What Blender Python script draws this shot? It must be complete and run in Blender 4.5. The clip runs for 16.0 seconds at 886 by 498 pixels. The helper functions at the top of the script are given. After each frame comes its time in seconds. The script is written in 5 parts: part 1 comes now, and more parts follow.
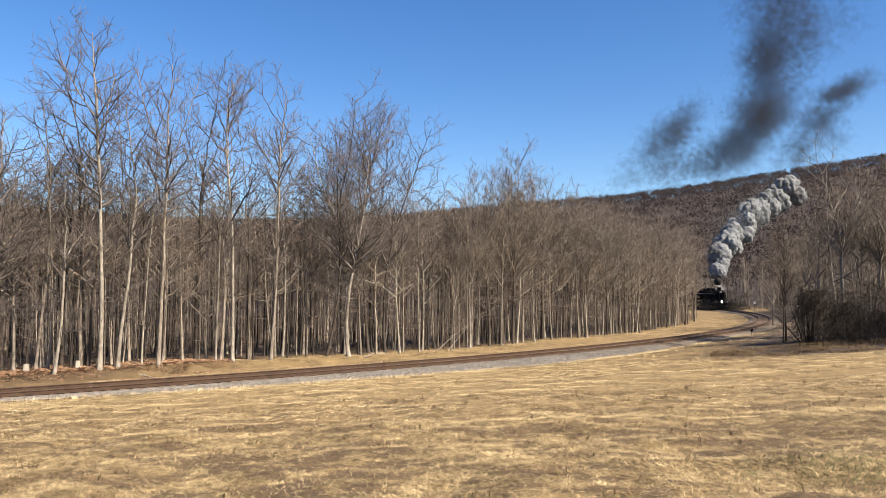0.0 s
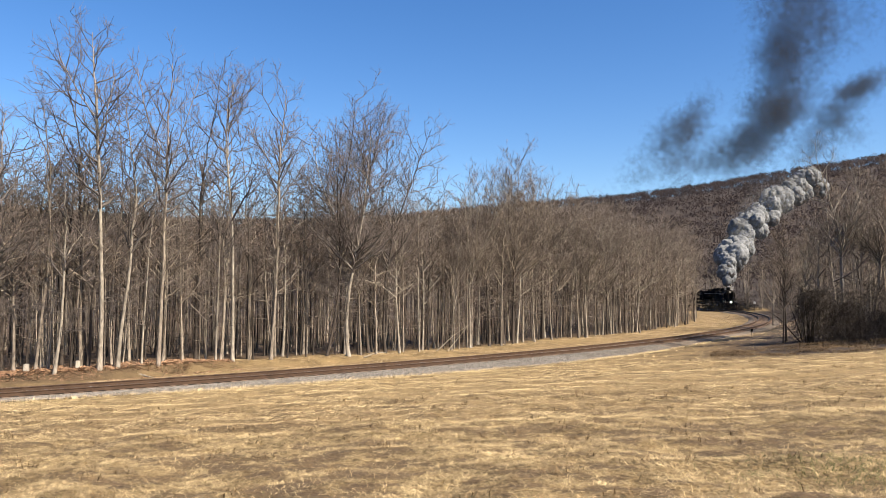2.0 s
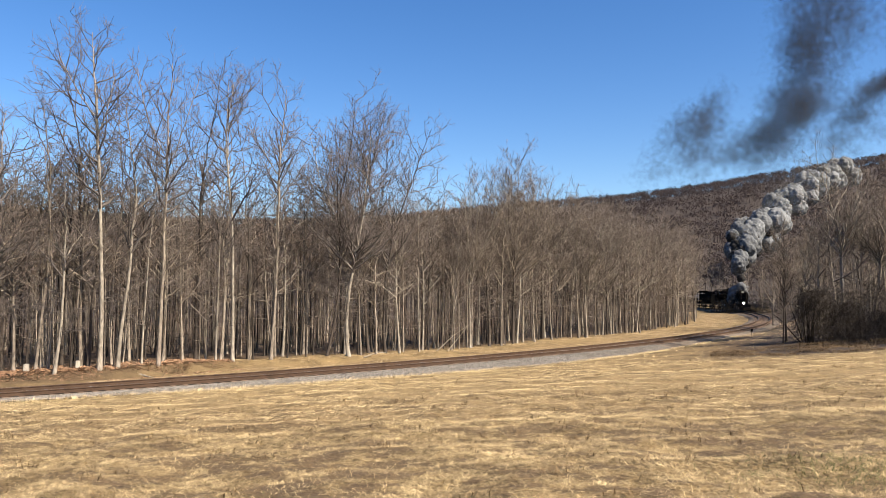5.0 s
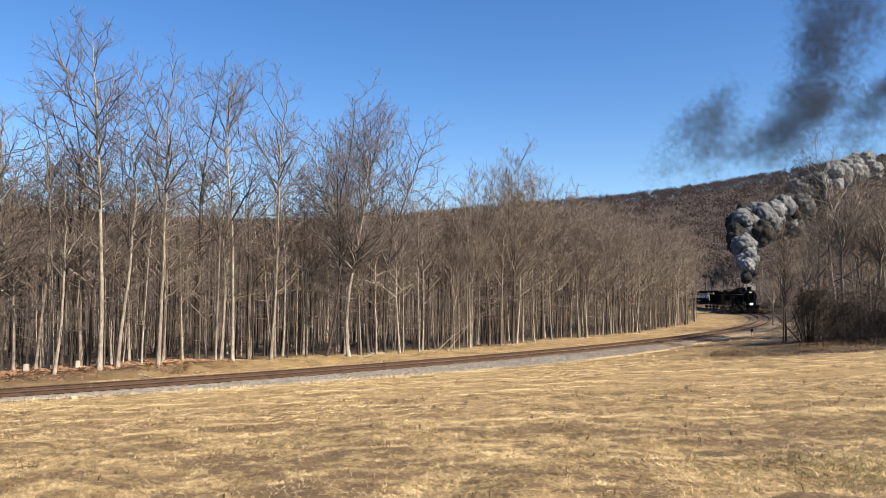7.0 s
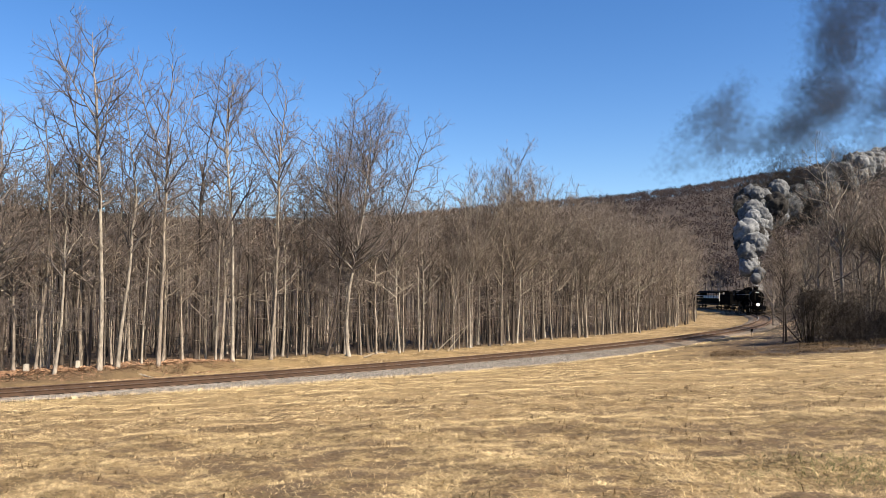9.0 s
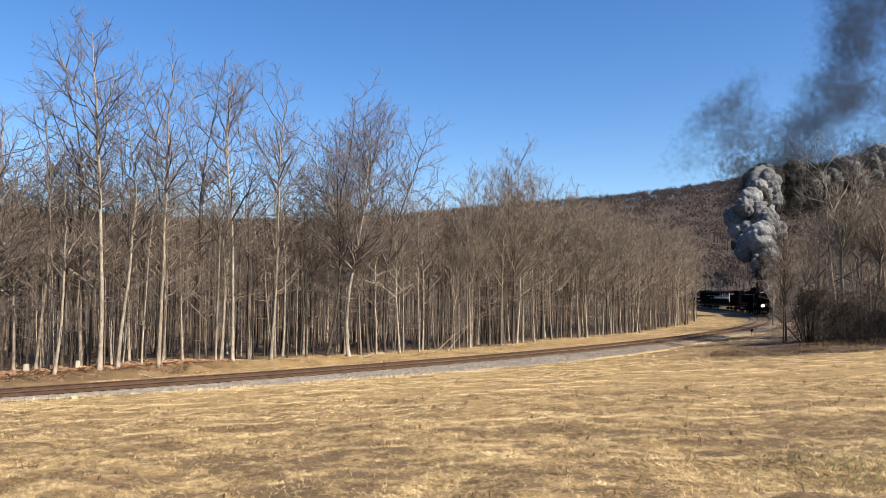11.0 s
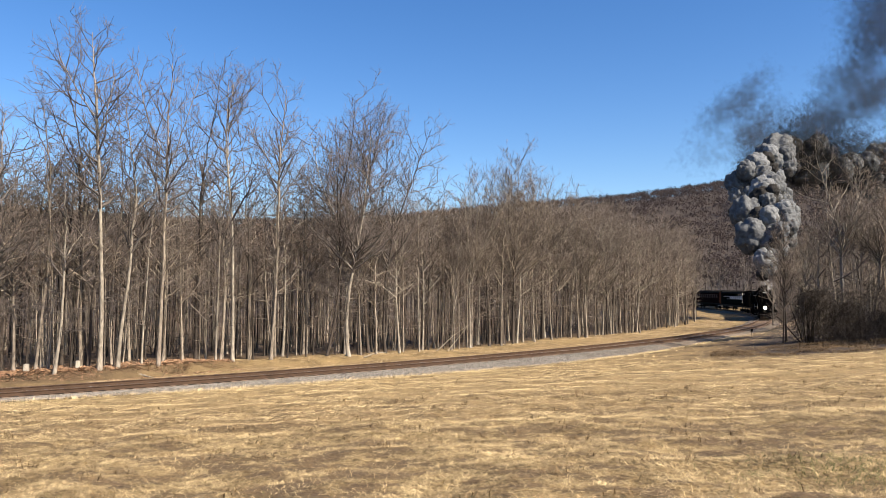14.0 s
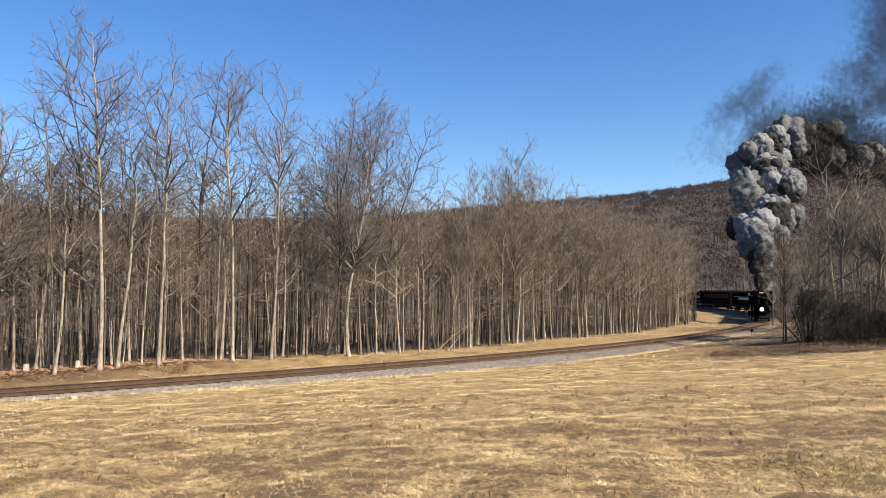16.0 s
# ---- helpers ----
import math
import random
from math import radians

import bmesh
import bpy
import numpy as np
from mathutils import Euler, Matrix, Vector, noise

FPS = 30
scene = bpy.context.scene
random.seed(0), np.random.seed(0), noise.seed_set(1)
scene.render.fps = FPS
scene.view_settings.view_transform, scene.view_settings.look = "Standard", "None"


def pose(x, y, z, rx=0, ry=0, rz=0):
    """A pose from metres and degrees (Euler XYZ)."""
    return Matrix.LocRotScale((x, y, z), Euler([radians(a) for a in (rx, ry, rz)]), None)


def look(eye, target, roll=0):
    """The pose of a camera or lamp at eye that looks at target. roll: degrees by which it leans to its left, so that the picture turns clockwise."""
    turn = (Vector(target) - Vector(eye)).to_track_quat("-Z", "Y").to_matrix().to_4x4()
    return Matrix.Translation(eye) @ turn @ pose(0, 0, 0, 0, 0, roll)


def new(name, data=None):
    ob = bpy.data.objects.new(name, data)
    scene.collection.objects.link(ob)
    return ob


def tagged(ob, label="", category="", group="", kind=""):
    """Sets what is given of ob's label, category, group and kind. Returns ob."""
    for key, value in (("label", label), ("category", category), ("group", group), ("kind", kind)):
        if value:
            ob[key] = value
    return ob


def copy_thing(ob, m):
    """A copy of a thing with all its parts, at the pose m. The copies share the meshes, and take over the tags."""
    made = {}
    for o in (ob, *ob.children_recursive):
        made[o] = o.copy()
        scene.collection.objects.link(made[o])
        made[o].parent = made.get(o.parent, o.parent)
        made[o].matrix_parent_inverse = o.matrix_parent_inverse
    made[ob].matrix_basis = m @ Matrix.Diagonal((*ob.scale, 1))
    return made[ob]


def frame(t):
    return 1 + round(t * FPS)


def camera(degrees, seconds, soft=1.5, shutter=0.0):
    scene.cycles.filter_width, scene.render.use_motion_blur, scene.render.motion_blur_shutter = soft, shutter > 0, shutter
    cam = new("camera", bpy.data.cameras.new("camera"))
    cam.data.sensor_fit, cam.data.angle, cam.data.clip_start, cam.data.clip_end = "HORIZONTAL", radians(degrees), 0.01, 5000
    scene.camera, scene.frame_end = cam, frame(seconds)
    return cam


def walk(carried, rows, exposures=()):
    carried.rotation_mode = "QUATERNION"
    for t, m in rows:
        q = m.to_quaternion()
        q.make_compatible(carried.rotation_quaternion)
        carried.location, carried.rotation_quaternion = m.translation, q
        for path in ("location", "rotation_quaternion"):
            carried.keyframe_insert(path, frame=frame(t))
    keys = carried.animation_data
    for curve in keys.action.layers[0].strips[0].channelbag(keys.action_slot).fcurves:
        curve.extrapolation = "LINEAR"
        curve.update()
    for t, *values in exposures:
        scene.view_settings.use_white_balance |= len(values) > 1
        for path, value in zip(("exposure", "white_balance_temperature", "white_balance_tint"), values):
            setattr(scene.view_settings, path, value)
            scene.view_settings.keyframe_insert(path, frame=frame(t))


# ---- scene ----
cam = camera(62, 16.0, soft=0.65)

walk(cam, [(0.0, look((0, 0, 4.0), (0, 100, 9.67))), (16.0, look((0, 0, 4.0), (0, 100, 9.67)))])
scene.view_settings.exposure = 1.44
scene.cycles.transparent_max_bounces = 128

# ---- world and sun ----
TO_SUN = Vector((0.63, -0.42, 0.65)).normalized()
world = bpy.data.worlds.new("clear_winter_sky")
scene.world = world
world.use_nodes = True
sky = world.node_tree.nodes.new("ShaderNodeTexSky")
sky.sky_type, sky.sun_disc = "NISHITA", False
sky.sun_elevation, sky.sun_rotation = math.asin(TO_SUN.z), math.atan2(TO_SUN.x, TO_SUN.y)
sky.altitude, sky.air_density, sky.dust_density, sky.ozone_density = 600, 1.0, 0.8, 2.0
world.node_tree.nodes["Background"].inputs["Strength"].default_value = 0.066
deep = world.node_tree.nodes.new("ShaderNodeHueSaturation")
deep.inputs["Hue"].default_value, deep.inputs["Saturation"].default_value = 0.508, 1.31
world.node_tree.links.new(sky.outputs["Color"], deep.inputs["Color"])
world.node_tree.links.new(deep.outputs["Color"], world.node_tree.nodes["Background"].inputs["Color"])
sun = new("sun", bpy.data.lights.new("sun", "SUN"))
sun.data.energy, sun.data.angle, sun.data.color = 5.0, radians(0.55), (1.0, 0.87, 0.69)
sun.matrix_world = look(TO_SUN * 100, (0, 0, 0))


# ---- materials ----
def material(name, low, high, scale=4.0, fine=30.0, rough=0.85, bump=0.3, metal=0.0, spread=0.0, stretch=(1, 1, 1), per="island", distance=0.02):
    """Two scales of noise between two colours, with bump, and a change of tone from piece to piece."""
    m = bpy.data.materials.new(name)
    m.use_nodes = True
    t = m.node_tree
    b = t.nodes["Principled BSDF"]
    b.inputs["Roughness"].default_value, b.inputs["Metallic"].default_value = rough, metal
    b.inputs["Specular IOR Level"].default_value = 0.25
    co, mp = t.nodes.new("ShaderNodeTexCoord"), t.nodes.new("ShaderNodeMapping")
    mp.inputs["Scale"].default_value = stretch
    t.links.new(co.outputs["Object"], mp.inputs["Vector"])
    n1, n2 = t.nodes.new("ShaderNodeTexNoise"), t.nodes.new("ShaderNodeTexNoise")
    for n, s, d in ((n1, scale, 4), (n2, fine, 3)):
        n.inputs["Scale"].default_value, n.inputs["Detail"].default_value = s, d
        t.links.new(mp.outputs["Vector"], n.inputs["Vector"])
    mixn = t.nodes.new("ShaderNodeMath")
    mixn.operation = "MULTIPLY_ADD"
    mixn.inputs[1].default_value = 0.45
    half = t.nodes.new("ShaderNodeMath")
    half.operation = "MULTIPLY"
    half.inputs[1].default_value = 0.55
    t.links.new(n2.outputs["Fac"], half.inputs[0])
    t.links.new(n1.outputs["Fac"], mixn.inputs[0])
    t.links.new(half.outputs[0], mixn.inputs[2])
    ramp = t.nodes.new("ShaderNodeValToRGB")
    ramp.color_ramp.elements[0].position, ramp.color_ramp.elements[1].position = 0.34, 0.66
    ramp.color_ramp.elements[0].color, ramp.color_ramp.elements[1].color = (*low, 1), (*high, 1)
    t.links.new(mixn.outputs[0], ramp.inputs["Fac"])
    out = ramp.outputs["Color"]
    if spread:
        hsv = t.nodes.new("ShaderNodeHueSaturation")
        rng = t.nodes.new("ShaderNodeMapRange")
        rng.inputs["To Min"].default_value, rng.inputs["To Max"].default_value = 1 - spread, 1 + spread
        src = t.nodes.new("ShaderNodeNewGeometry").outputs["Random Per Island"] if per == "island" else t.nodes.new("ShaderNodeObjectInfo").outputs["Random"]
        t.links.new(src, rng.inputs["Value"])
        t.links.new(rng.outputs["Result"], hsv.inputs["Value"])
        t.links.new(out, hsv.inputs["Color"])
        out = hsv.outputs["Color"]
    t.links.new(out, b.inputs["Base Color"])
    if bump:
        bp = t.nodes.new("ShaderNodeBump")
        bp.inputs["Strength"].default_value, bp.inputs["Distance"].default_value = bump, distance
        t.links.new(n2.outputs["Fac"], bp.inputs["Height"])
        t.links.new(bp.outputs["Normal"], b.inputs["Normal"])
    return m


BARK = material("bark", (0.064, 0.053, 0.043), (0.264, 0.225, 0.183), 1.2, 14, 0.9, 0.6, spread=0.35, stretch=(1, 1, 0.25), per="object")
BARK_PALE = material("pale_bark", (0.099, 0.086, 0.070), (0.324, 0.288, 0.239), 1.5, 12, 0.9, 0.5, spread=0.2, stretch=(1, 1, 0.3), per="object")
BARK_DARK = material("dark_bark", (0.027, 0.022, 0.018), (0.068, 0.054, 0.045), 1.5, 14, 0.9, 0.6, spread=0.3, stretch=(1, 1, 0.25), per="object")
# Darker copy of LIMB: shade of crowns and deep wood put into colour
LIMB_SHADED = material("shaded_grey_limb_bark", (0.045, 0.039, 0.036), (0.125, 0.108, 0.098), 1.0, 12, 0.9, 0.3, spread=0.3)
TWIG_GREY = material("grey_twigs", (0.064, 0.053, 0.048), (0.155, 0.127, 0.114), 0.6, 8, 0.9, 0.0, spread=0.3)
LIMB = material("limb_bark", (0.085, 0.072, 0.059), (0.28, 0.236, 0.195), 1.0, 12, 0.9, 0.3, spread=0.3)
TWIG = material("twig_bark", (0.062, 0.049, 0.040), (0.165, 0.132, 0.106), 0.6, 8, 0.9, 0.0, spread=0.35)
# Twig colour lowered to carry the shade of the far hillside
HILL_TWIG_SHADED = material("shaded_far_hillside_twigs", (0.045, 0.035, 0.034), (0.066, 0.052, 0.050), 0.02, 0.3, 0.9, 0.0, spread=0.15)
sift, back = HILL_TWIG_SHADED.node_tree.nodes.new("ShaderNodeMixShader"), HILL_TWIG_SHADED.node_tree.nodes.new("ShaderNodeBsdfTranslucent")
HILL_TWIG_SHADED.node_tree.links.new(HILL_TWIG_SHADED.node_tree.nodes["Principled BSDF"].inputs["Base Color"].links[0].from_socket, back.inputs["Color"])
HILL_TWIG_SHADED.node_tree.links.new(HILL_TWIG_SHADED.node_tree.nodes["Principled BSDF"].outputs[0], sift.inputs[1])
HILL_TWIG_SHADED.node_tree.links.new(back.outputs[0], sift.inputs[2])
HILL_TWIG_SHADED.node_tree.links.new(sift.outputs[0], HILL_TWIG_SHADED.node_tree.nodes["Material Output"].inputs["Surface"])
TWIG_RED = material("reddish_twigs", (0.060, 0.045, 0.037), (0.145, 0.111, 0.090), 0.6, 8, 0.9, 0.0, spread=0.35)
STRAW = material("dry_grass_blades", (0.22, 0.155, 0.075), (0.78, 0.62, 0.345), 0.35, 3, 0.85, 0.0, spread=0.45)
STRAW_VERGE = material("faded_verge_straw", (0.26, 0.19, 0.11), (0.52, 0.40, 0.245), 0.5, 5, 0.9, 0.0, spread=0.22)
STRAW_LOW = material("trodden_straw", (0.12, 0.082, 0.040), (0.58, 0.45, 0.245), 0.9, 7, 0.85, 0.0, spread=0.5)
STONE = material("ballast_stone", (0.085, 0.076, 0.067), (0.22, 0.20, 0.18), 3, 20, 0.9, 0.3, spread=0.35)
TIE = material("weathered_tie", (0.07, 0.048, 0.034), (0.19, 0.135, 0.098), 3, 25, 0.9, 0.5, spread=0.3, per="object")
RUST = material("rusty_rail", (0.035, 0.021, 0.014), (0.085, 0.052, 0.034), 2, 25, 0.7, 0.3, metal=0.3)
RAILTOP = material("worn_rail_head", (0.20, 0.17, 0.15), (0.34, 0.30, 0.27), 2, 25, 0.35, 0.1, metal=0.8)
BLACK = material("black_engine_paint", (0.003, 0.003, 0.003), (0.007, 0.007, 0.007), 1.5, 12, 0.6, 0.1)
IRON = material("sooty_iron", (0.003, 0.003, 0.003), (0.011, 0.010, 0.009), 2, 16, 0.6, 0.2, metal=0.4)
STEEL = material("worn_steel", (0.16, 0.15, 0.14), (0.32, 0.31, 0.30), 3, 20, 0.4, 0.1, metal=0.8)
# Maroon and green coach paints, darkened for the shadow over the train
MAROON = material("shaded_maroon_paint", (0.008, 0.004, 0.0035), (0.016, 0.008, 0.007), 1.0, 10, 0.5, 0.05)
GREEN = material("shaded_green_paint", (0.004, 0.006, 0.005), (0.009, 0.011, 0.009), 1.0, 10, 0.5, 0.05)
ROOF = material("sooty_roof", (0.008, 0.008, 0.008), (0.024, 0.023, 0.021), 1.0, 10, 0.8, 0.1)
WHITE = material("white_paint", (0.528, 0.512, 0.480), (0.656, 0.648, 0.624), 2, 14, 0.6, 0.1)
CONCRETE = material("weathered_concrete", (0.20, 0.18, 0.15), (0.36, 0.33, 0.28), 3, 20, 0.9, 0.4)
WOOD = material("grey_dead_wood", (0.16, 0.135, 0.105), (0.32, 0.28, 0.225), 2, 14, 0.9, 0.4)
GREEN_GRASS = material("dull_green_grass", (0.035, 0.042, 0.014), (0.12, 0.125, 0.045), 0.6, 4, 0.85, 0.0, spread=0.4)
THATCH = material("brown_thatch_blades", (0.06, 0.038, 0.019), (0.20, 0.135, 0.068), 0.4, 3, 0.9, 0.0, spread=0.4)
# Dark brown vines, lowered further for the shade of grove and bend
VINE_SHADED = material("shaded_dark_vine_tangle", (0.013, 0.010, 0.008), (0.041, 0.031, 0.023), 0.6, 8, 0.9, 0.0, spread=0.35)
LEAF = material("fallen_leaves", (0.20, 0.112, 0.067), (0.36, 0.225, 0.14), 0.8, 6, 0.9, 0.0, spread=0.4)
SMOKE_PALE = material("pale_steam_and_smoke", (0.112, 0.117, 0.124), (0.192, 0.200, 0.211), 0.5, 2.2, 1.0, 0.6, distance=0.3)
SMOKE_GREY = material("grey_smoke", (0.068, 0.071, 0.076), (0.130, 0.136, 0.145), 0.5, 2.2, 1.0, 0.6, distance=0.3)
SMOKE_DARK = material("sooty_smoke", (0.017, 0.0165, 0.0165), (0.042, 0.040, 0.039), 0.5, 2.2, 1.0, 0.6, distance=0.3)
for m in (SMOKE_PALE, SMOKE_GREY, SMOKE_DARK, BLACK, IRON, GREEN, MAROON, ROOF):
    m.node_tree.nodes["Principled BSDF"].inputs["Specular IOR Level"].default_value = 0.0


def thin_material(name, colour, cover):
    m = bpy.data.materials.new(name)
    m.use_nodes = True
    t = m.node_tree
    t.nodes.remove(t.nodes["Principled BSDF"])
    mix, clear, soot = t.nodes.new("ShaderNodeMixShader"), t.nodes.new("ShaderNodeBsdfTransparent"), t.nodes.new("ShaderNodeBsdfDiffuse")
    soot.inputs["Color"].default_value = (*colour, 1)
    mix.inputs["Fac"].default_value = cover
    t.links.new(clear.outputs[0], mix.inputs[1])
    t.links.new(soot.outputs[0], mix.inputs[2])
    t.links.new(mix.outputs[0], t.nodes["Material Output"].inputs["Surface"])
    return m


HAZE = thin_material("drifting_soot", (0.033, 0.036, 0.044), 0.027)
SOOT_VEIL = thin_material("soot_veil", (0.026, 0.025, 0.025), 0.11)
GREY_VEIL = thin_material("grey_smoke_veil", (0.115, 0.12, 0.128), 0.06)
STEAM = thin_material("thin_white_steam", (0.75, 0.75, 0.75), 0.35)
THIN_PALE = thin_material("thin_pale_smoke", (0.18, 0.187, 0.198), 0.16)
THIN_GREY = thin_material("thin_grey_smoke", (0.10, 0.104, 0.11), 0.16)
THIN_DARK = thin_material("thin_dark_smoke", (0.045, 0.042, 0.04), 0.16)

LAMP = bpy.data.materials.new("lit_headlight")
LAMP.use_nodes = True
LAMP.node_tree.nodes["Principled BSDF"].inputs["Emission Color"].default_value = (1.0, 0.93, 0.78, 1)
LAMP.node_tree.nodes["Principled BSDF"].inputs["Emission Strength"].default_value = 14
GLASS = bpy.data.materials.new("dark_window_glass")
GLASS.use_nodes = True
GLASS.node_tree.nodes["Principled BSDF"].inputs["Base Color"].default_value = (0.015, 0.017, 0.02, 1)
GLASS.node_tree.nodes["Principled BSDF"].inputs["Roughness"].default_value = 0.25
GLASS.node_tree.nodes["Principled BSDF"].inputs["Specular IOR Level"].default_value = 0.2

# ---- the line of the track: arc length in metres from a point near the mown field ----
STEP = 0.5
ARC = np.arange(-90.0, 330.0, STEP)
U = ARC / 100
HEADING = 0.57467 + 0.63445 * U - 0.08089 * U**2 + 0.02391 * U**3
LINE_X = np.concatenate([[0], np.cumsum(np.cos(HEADING[:-1]) * STEP)])
LINE_Y = np.concatenate([[0], np.cumsum(np.sin(HEADING[:-1]) * STEP)])
K0 = int(np.argmin(abs(ARC + 30)))
LINE_X, LINE_Y = LINE_X - LINE_X[K0] - 44.587, LINE_Y - LINE_Y[K0] + 16.181


def on_line(s, e=0.0):
    """x, y and heading at s metres along the track, e metres to its outer side."""
    x, y, h = np.interp(s, ARC, LINE_X), np.interp(s, ARC, LINE_Y), np.interp(s, ARC, HEADING)
    return x + np.sin(h) * e, y - np.cos(h) * e, h


def to_line(x, y):
    """Arc length and offset (outer side positive) of places in the plan."""
    x, y = np.atleast_1d(np.asarray(x, float)), np.atleast_1d(np.asarray(y, float))
    s, e = np.empty(len(x)), np.empty(len(x))
    px, py, ps = LINE_X[::4], LINE_Y[::4], ARC[::4]
    for i in range(0, len(x), 4000):
        d = (x[i:i + 4000, None] - px) ** 2 + (y[i:i + 4000, None] - py) ** 2
        k = d.argmin(1)
        h = np.interp(ps[k], ARC, HEADING)
        dx, dy = x[i:i + 4000] - px[k], y[i:i + 4000] - py[k]
        s[i:i + 4000] = ps[k] + dx * np.cos(h) + dy * np.sin(h)
        e[i:i + 4000] = dx * np.sin(h) - dy * np.cos(h)
    return s, e


def smooth(a, b, v):
    u = np.clip((v - a) / (b - a), 0, 1)
    return u * u * (3 - 2 * u)


def ripples(x, y, size, seed=0.0):
    return (np.sin(x / size + 1.3 * np.sin(y / size * 0.7 + seed)) + np.sin(y / size * 1.13 + 1.7 * np.sin(x / size * 0.6 + 2 + seed))
            + np.sin((x + y) / size * 0.63 + seed * 2.1)) / 3


def lumps(x, y, size, seed=0):
    """Smooth random relief between 0 and 1 with cells of that size."""
    u, v = np.asarray(x, float) / size, np.asarray(y, float) / size
    i, j = np.floor(u).astype(np.int64), np.floor(v).astype(np.int64)
    fu, fv = u - i, v - j
    fu, fv = fu * fu * (3 - 2 * fu), fv * fv * (3 - 2 * fv)

    def cell(p, q):
        k = (p * 374761393 + q * 668265263 + seed * 2147483) & 0x7FFFFFFF
        k = ((k ^ (k >> 13)) * 1274126177) & 0x7FFFFFFF
        return ((k ^ (k >> 16)) & 0xFFFF) / 65535.0

    top = cell(i, j) * (1 - fu) + cell(i + 1, j) * fu
    low = cell(i, j + 1) * (1 - fu) + cell(i + 1, j + 1) * fu
    return top * (1 - fv) + low * fv


def toe(s):
    k = np.clip(s / 28, 0, 1) * (1 - 0.8 * smooth(34, 62, s))
    return 1.95 + 1.2 * k, -0.2 - 0.2 * k


def height(x, y):
    """The ground's height: rail tops lie at 0."""
    x, y = np.atleast_1d(np.asarray(x, float)), np.atleast_1d(np.asarray(y, float))
    s, e = to_line(x, y)
    te, tz = toe(s)
    out = tz - 0.05 + 0.083 * np.clip(e - te, 0, 60) - 0.0006 * np.clip(e - te - 20, 0, 40) ** 2
    inn = -0.32 - 0.035 * np.clip(-e - 9, 0, 80)
    ditch = np.exp(-((e + 5.0) / 0.9) ** 2) * smooth(12, -2, s) * smooth(-40, -20, s)
    bank = smooth(-4.9, -6.1, e) * (0.3 + 0.7 * smooth(24, 8, s)) * smooth(70, 40, s)
    inn = inn - 0.3 * ditch + 0.48 * bank
    z = np.where(e > 0, out, inn)
    z = np.where(abs(e) < te, np.minimum(z, -0.55), z)
    far = np.hypot(x, y)
    az = x / np.maximum(y, 1)
    hill = (77 + 58 * smooth(-0.2, 0.7, az)) * smooth(260, 930, far) * smooth(0.0, 200, y)
    hill = hill * (1 + 0.05 * ripples(x, y, 70.0)) * (1 - 0.7 * smooth(1100, 2400, far))
    rough = 0.06 * (lumps(x, y, 0.4, 1) - 0.5) + 0.13 * (lumps(x, y, 1.1, 2) - 0.5) + 0.14 * (lumps(x, y, 4.0, 3) - 0.5)
    return z + hill + rough * smooth(2.5, 5, abs(e))


# ---- mesh helpers ----
def mesh_of(name, verts, faces, mat, flat=False):
    """A mesh from arrays of corners and of triangles or quads."""
    verts, faces = np.asarray(verts, np.float32), np.asarray(faces, np.int32)
    me = bpy.data.meshes.new(name)
    n, k = faces.shape
    me.vertices.add(len(verts)), me.loops.add(n * k), me.polygons.add(n)
    me.vertices.foreach_set("co", verts.ravel())
    me.loops.foreach_set("vertex_index", faces.ravel())
    me.polygons.foreach_set("loop_start", np.arange(n, dtype=np.int32) * k)
    me.polygons.foreach_set("use_smooth", np.full(n, not flat))
    me.update(calc_edges=True)
    me.materials.append(mat)
    return me


def under(ob, parent):
    ob.parent = parent
    return ob


def part(name, bm, mat, parent, label=""):
    me = bpy.data.meshes.new(name)
    bm.to_mesh(me)
    bm.free()
    me.materials.append(mat)
    return tagged(under(new(name, me), parent), label)


# ---- ground: one sheet to the horizon ----
def ring_grid():
    a = np.radians(np.concatenate([np.linspace(-50, 50, 300, endpoint=False), np.linspace(50, 310, 80, endpoint=False)]))
    r = np.concatenate([[0.5, 2], np.geomspace(4, 140, 190), np.geomspace(146, 4500, 60)])
    A, R = np.meshgrid(a, r)
    x, y = (R * np.sin(A)).ravel(), (R * np.cos(A)).ravel()
    n, m = len(r), len(a)
    i, j = np.meshgrid(np.arange(n - 1), np.arange(m), indexing="ij")
    q = np.stack([i * m + j, i * m + (j + 1) % m, (i + 1) * m + (j + 1) % m, (i + 1) * m + j], -1).reshape(-1, 4)[:, ::-1]
    return x, y, q


